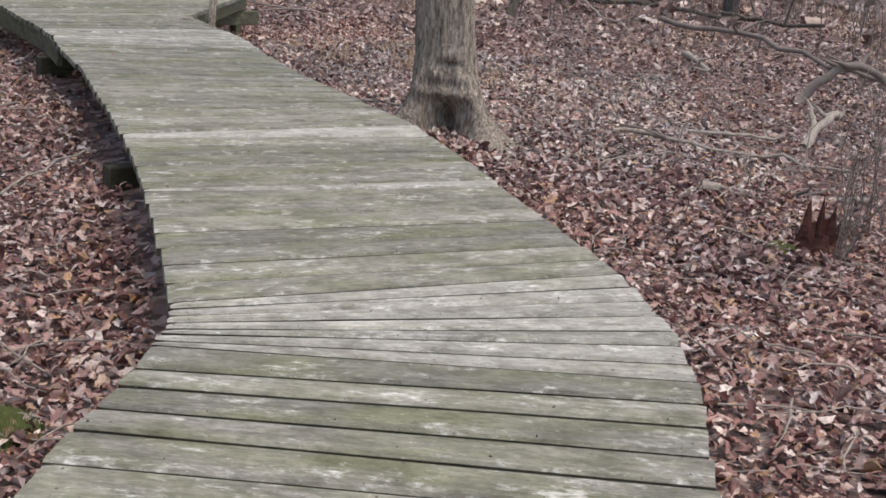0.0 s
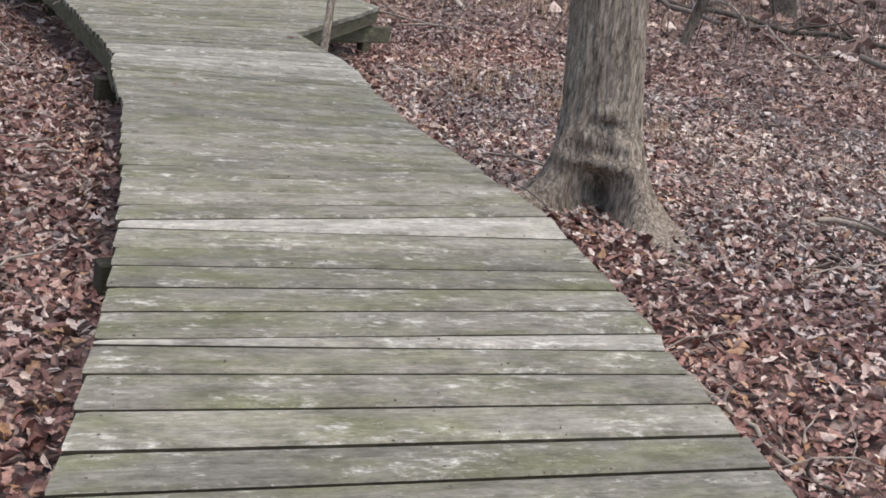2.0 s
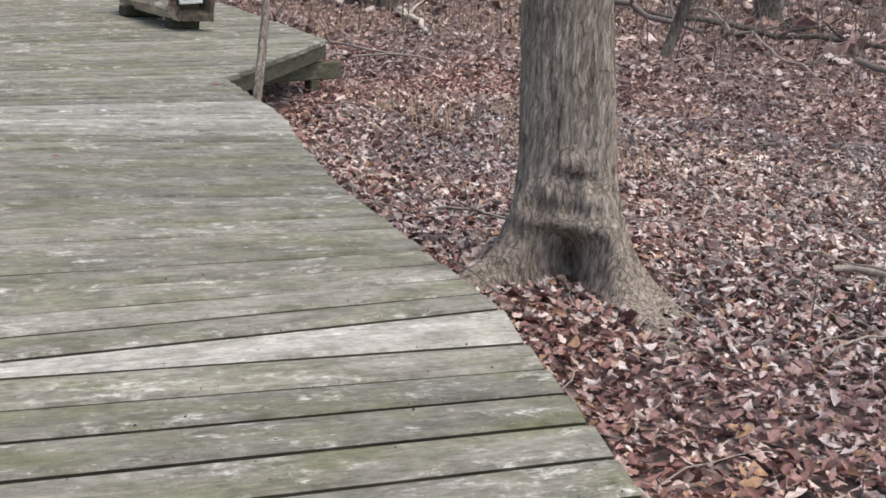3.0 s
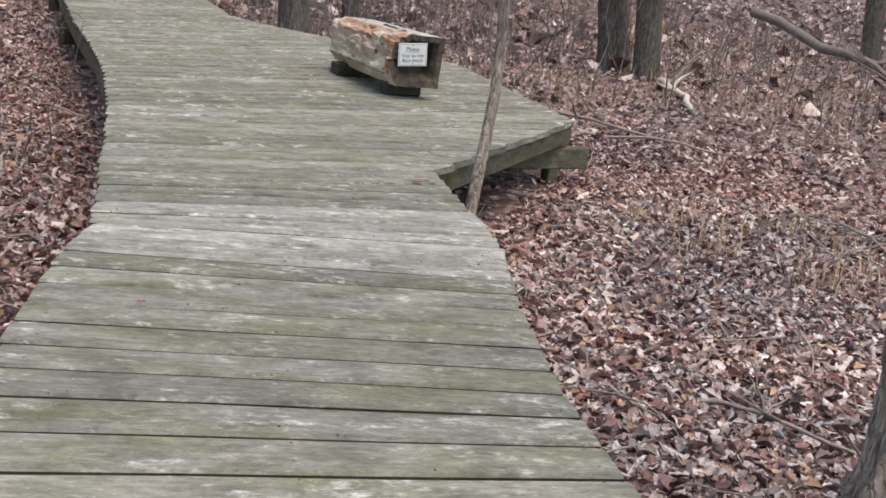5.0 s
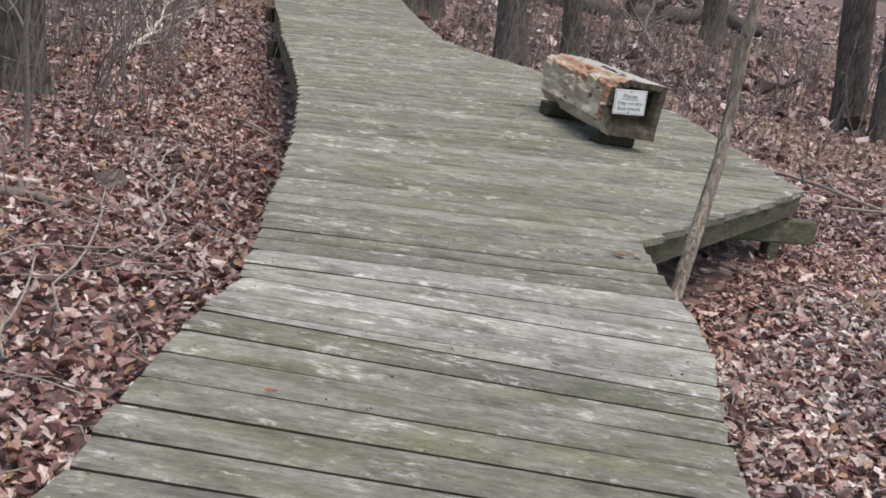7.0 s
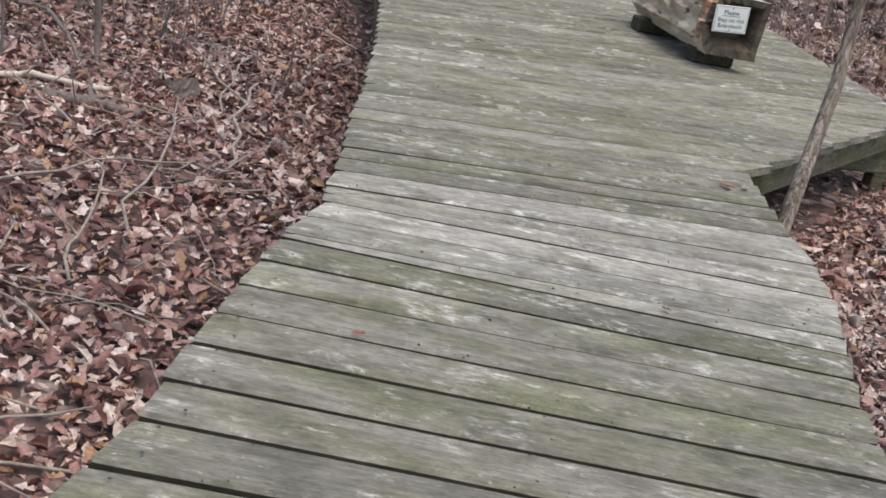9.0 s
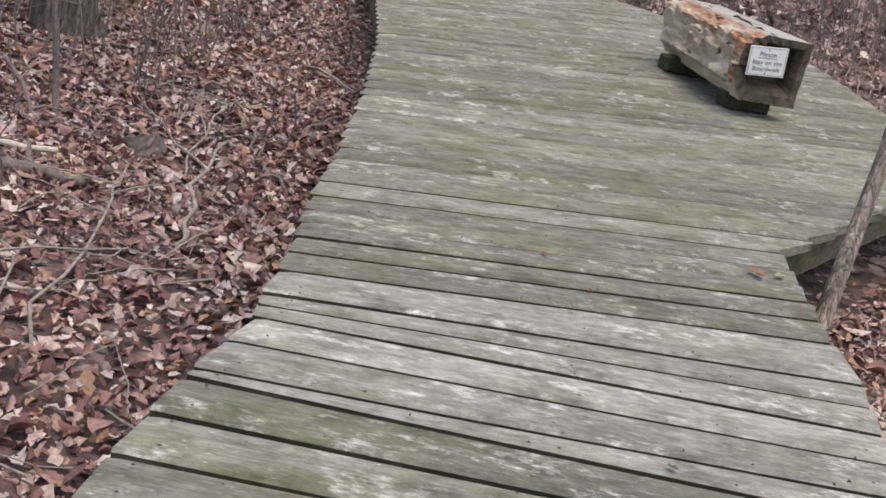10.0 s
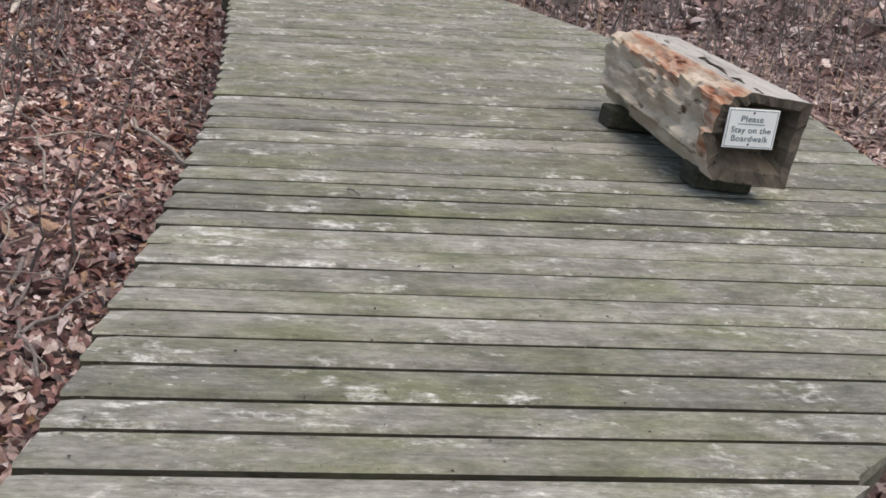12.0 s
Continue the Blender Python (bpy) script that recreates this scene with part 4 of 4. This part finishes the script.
def moss_clump(at, r0, n, seed, label):
    """A cushion of short green blades."""
    g = np.random.default_rng(seed)
    z = float(ground_z(*at))
    a, d = g.uniform(0, 6.28, n), r0 * np.sqrt(g.random(n))
    x, y = at[0] + d * np.cos(a), at[1] + d * np.sin(a)
    h = 0.5 * r0 * np.sqrt(np.maximum(0.05, 1 - (d / r0) ** 2))
    tip = np.stack([x + g.normal(0, 0.012, n), y + g.normal(0, 0.012, n), z + h + g.uniform(0, 0.015, n)], -1)
    w = 0.006
    b1 = np.stack([x - w, y, np.full(n, z - 0.02) + h * 0.5], -1)
    b2 = np.stack([x + w, y + w, np.full(n, z - 0.02) + h * 0.5], -1)
    b3 = np.stack([x, y - w, np.full(n, z - 0.02) + h * 0.4], -1)
    v = np.stack([b1, b2, b3, tip], 1).reshape(-1, 3)
    base = (np.arange(n) * 4)[:, None]
    loops = np.concatenate([base + np.array([0, 1, 3]), base + np.array([1, 2, 3]), base + np.array([2, 0, 3])], 1).ravel()
    return tagged(part("moss_clump", quick_mesh("moss_clump", v, loops, np.full(3 * n, 3)), MOSS), label, "moss", kind="stuff")


moss_clump((-0.83, 2.96), 0.16, 1500, 1, "bright green moss cushion on the forest floor")
moss_clump((2.18, 5.98), 0.09, 400, 2, "green moss at the foot of a stump")
moss_clump((-4.28, 16.9), 0.22, 500, 3, "green moss patch behind the platform")


def tufts(name, spots, blades, height, material, label, seed, spread=0.14):
    """Dry grass blades in clumps, as one piece of stuff."""
    g = np.random.default_rng(seed)
    vs, base = [], 0
    x = np.concatenate([np.full(blades, s[0]) for s in spots]) + g.normal(0, spread, blades * len(spots))
    y = np.concatenate([np.full(blades, s[1]) for s in spots]) + g.normal(0, spread, blades * len(spots))
    n = len(x)
    z = ground_z(x, y)
    h = height * g.uniform(0.4, 1.2, n)
    a, lean = g.uniform(0, 6.28, n), g.uniform(0.1, 1.1, n)
    w = 0.003
    px, py = -np.sin(a) * w, np.cos(a) * w
    p0 = np.stack([x, y, z - 0.01], -1)
    side = np.stack([px, py, np.zeros(n)], -1)
    m1 = p0 + np.stack([np.cos(a) * h * lean * 0.3, np.sin(a) * h * lean * 0.3, h * 0.65], -1)
    tip = p0 + np.stack([np.cos(a) * h * lean, np.sin(a) * h * lean, h * (1.05 - 0.35 * lean)], -1)
    v = np.stack([p0 - side, p0 + side, m1 + side, m1 - side, tip], 1).reshape(-1, 3)
    b = (np.arange(n) * 5)[:, None]
    loops = np.concatenate([b + np.array([0, 1, 2, 3]), b + np.array([3, 2, 4])], 1).ravel()
    sizes = np.tile([4, 3], n)
    return tagged(part(name, quick_mesh(name, v, loops, sizes), material), label, "grass", kind="stuff")


tufts("dry_grass", [(-0.9, 12.3), (-0.3, 12.0), (-0.1, 12.7), (0.2, 12.2), (-0.6, 13.2), (0.6, 11.4), (-1.2, 12.9)], 60, 0.22, GRASS, "tawny dry grass tufts in the leaf litter", 5, 0.16)
tufts("dry_grass", [(random.Random(k).uniform(-16, 10), random.Random(k + 500).uniform(17, 34)) for k in range(150)], 60, 0.35, GRASS, "thin dry grass through the far woods", 6, 0.5)


def brush(name, spots, height, radius, seed, label, material=TWIG, forks=4):
    """Thin bare stems with forking twigs, as one piece of stuff."""
    g = np.random.default_rng(seed)
    vs, fs, off = [], [], 0

    def add(points, radii, sides):
        nonlocal off
        v, f = tube(points, radii, sides, 0, 0, False)
        vs.append(v)
        fs.extend([tuple(i + off for i in q) for q in f])
        off += len(v)

    for k, (x, y) in enumerate(spots):
        z = float(ground_z(x, y))
        h = height * g.uniform(0.4, 1.25)
        a, lean = g.uniform(0, 6.28), abs(g.normal(0, 0.28))
        pts = crooked((x, y, z - 0.02), (x + math.cos(a) * lean * h, y + math.sin(a) * lean * h, z + h), 6, 0.09, 0, seed * 1000 + k)
        rr = radius * g.uniform(0.5, 1.3)
        add(pts, np.linspace(rr, rr * 0.3, 6), 5)
        for q in range(forks):
            i = int(g.integers(1, 6))
            d = np.array([g.normal(0, 1), g.normal(0, 1), g.uniform(0.2, 1.4)])
            d *= h * g.uniform(0.12, 0.35) / np.linalg.norm(d)
            add(crooked(pts[i], pts[i] + d, 4, 0.1, 0, seed * 77 + k * 9 + q), np.linspace(rr * 0.4, rr * 0.15, 4), 4)
    me = mesh_from(name, np.concatenate(vs), fs, True)
    return tagged(part(name, me, material), label, "brush", kind="stuff")


def scatter(n, box, seed, clear=0.35):
    g = np.random.default_rng(seed)
    x, y = g.uniform(box[0], box[2], n), g.uniform(box[1], box[3], n)
    ok = ~inside(x, y, deck_poly)
    for p in deck_poly[::2]:
        ok &= np.hypot(x - p[0], y - p[1]) > clear
    return list(zip(x[ok], y[ok]))


brush("bare_brush", scatter(260, (-10, 9.3, -5.2, 14.5), 22, 0.9), 1.4, 0.0075, 22, "upright bare stems crowding round a trunk", TWIG, 5)
brush("bare_brush", scatter(900, (-15, 10.5, -4.6, 24), 21, 0.8), 0.75, 0.0055, 21, "fine grey brushwood over red leaf litter", TWIG, 7)
brush("bare_brush", scatter(420, (-16, 9, -4.2, 26), 1), 0.8, 0.006, 1, "thin bare brown stems standing in red leaf litter")
brush("bare_brush", scatter(1300, (-22, 17.5, 10, 36), 2), 1.0, 0.010, 2, "tangled grey bare brush deep in the woods", TWIG, 6)
brush("bare_brush", scatter(60, (0.8, 4.5, 6, 14), 3, 0.5), 0.45, 0.004, 3, "wiry bare shoots in the leaf litter")
brush("bare_brush", [(2.75 + 0.3 * math.sin(k * 2.3), 6.15 + 0.35 * math.cos(k * 1.7)) for k in range(44)], 0.75, 0.004, 4, "dense grey bush beside the rotting stump", TWIG, 8)
brush("bare_brush", scatter(70, (-2.6, 0.5, 0.6, 4.2), 5, 0.4), 0.3, 0.003, 5, "wiry bare shoots in the leaf litter")

# low litter of sticks
g = np.random.default_rng(77)
vs, fs, off = [], [], 0
for k, (x, y) in enumerate(scatter(3000, (-9, 1, 5, 19), 6, 0.12)):
    a, ln = g.uniform(0, 6.28), g.uniform(0.12, 0.55)
    e = (x + math.cos(a) * ln, y + math.sin(a) * ln)
    if inside(np.array([e[0]]), np.array([e[1]]), deck_poly)[0]:
        continue
    p = crooked((x, y, float(ground_z(x, y)) + 0.035), (*e, float(ground_z(*e)) + g.uniform(0.03, 0.09)), 5, 0.08, 0, 3000 + k)
    v, f = tube(p, np.linspace(1, 0.5, 5) * g.uniform(0.0015, 0.006), 5, 0, 0, True)
    vs.append(v)
    fs += [tuple(i + off for i in q) for q in f]
    off += len(v)
tagged(part("twig_litter", mesh_from("twig_litter", np.concatenate(vs), fs, True), DEADWOOD), "grey twigs scattered over the leaves", "twigs", kind="stuff")


# ---- small things lying on the deck ----


def fallen_leaf(x, y, size, turn, colour, seed):
    """One curled dry leaf on the planks."""
    g = np.random.default_rng(seed)
    m = plain("dry_leaf", colour, 0.6, 60.0, 0.3)
    bm = bmesh.new()
    rows = []
    for i, (u, w) in enumerate(((-0.5, 0.05), (-0.3, 0.28), (-0.12, 0.16), (0.08, 0.34), (0.28, 0.16), (0.5, 0.02))):
        z = 0.25 * u * u + 0.02 * g.random()
        rows.append([bm.verts.new((u * size, k * w * size, (z + 0.45 * abs(k) * w) * size)) for k in (-1, 0, 1)])
    for a, b in zip(rows, rows[1:]):
        for k in range(2):
            bm.faces.new((a[k], b[k], b[k + 1], a[k + 1]))
    ob = part("fallen_leaf", bm, m)
    ob.location, ob.rotation_euler = (x, y, 0.009), (0, 0, turn)
    return tagged(ob, "small curled dry leaf lying on the planks", "leaf", "leaves on the deck")


for k, (x, y, size, col) in enumerate([(-2.18, 10.45, 0.07, (0.26, 0.13, 0.08)), (-2.13, 10.52, 0.05, (0.30, 0.27, 0.2)), (-2.63, 9.83, 0.03, (0.16, 0.06, 0.045)), (-2.07, 8.05, 0.035, (0.22, 0.07, 0.05)), (-2.39, 9.71, 0.025, (0.2, 0.07, 0.05)), (-1.73, 8.97, 0.03, (0.12, 0.09, 0.06))]):
    fallen_leaf(x, y, size, k * 1.3, col, k)
for k, (a, b) in enumerate((((-3.80, 9.98), (-3.87, 10.26)), ((-4.09, 11.49), (-4.01, 11.45)), ((0.10, 6.95), (-0.18, 7.28)))):
    ob = tagged(new("twig"), "thin grey twig lying on the planks", "twig", "twigs on the deck")
    ob.location = (*a, 0.010)
    pts = crooked((0, 0, 0), (b[0] - a[0], b[1] - a[1], 0.012), 7, 0.08, 0.03, k)
    v, f = tube(pts, np.linspace(0.0045, 0.0025, 7), 6, 0.1, k)
    part("stem", mesh_from("stem", v, f, True), TWIG, ob)
# crumbs of bark and droppings scattered on the planks
g = np.random.default_rng(15)
vs, fs = [], []
n = 0
for p, q in zip(left_edge[30:], right_edge[30:]):
    for c in g.random(5):
        x, y = p.x + (q.x - p.x) * c, p.y + (q.y - p.y) * c + g.normal(0, 0.03)
        s_ = g.uniform(0.002, 0.006)
        a = g.uniform(0, 3)
        vs += [(x - s_ * math.cos(a), y - s_ * math.sin(a), 0.007), (x + s_ * math.cos(a), y + s_ * math.sin(a), 0.007), (x - s_ * 0.6 * math.sin(a), y + s_ * 0.6 * math.cos(a), 0.008), (x, y, 0.007 + s_ * 1.2)]
        fs += [(n, n + 1, n + 3), (n + 1, n + 2, n + 3), (n + 2, n, n + 3)]
        n += 4
tagged(part("deck_crumbs", mesh_from("deck_crumbs", vs, fs), NAIL), "dark crumbs of bark strewn over the planks", "debris", kind="stuff")
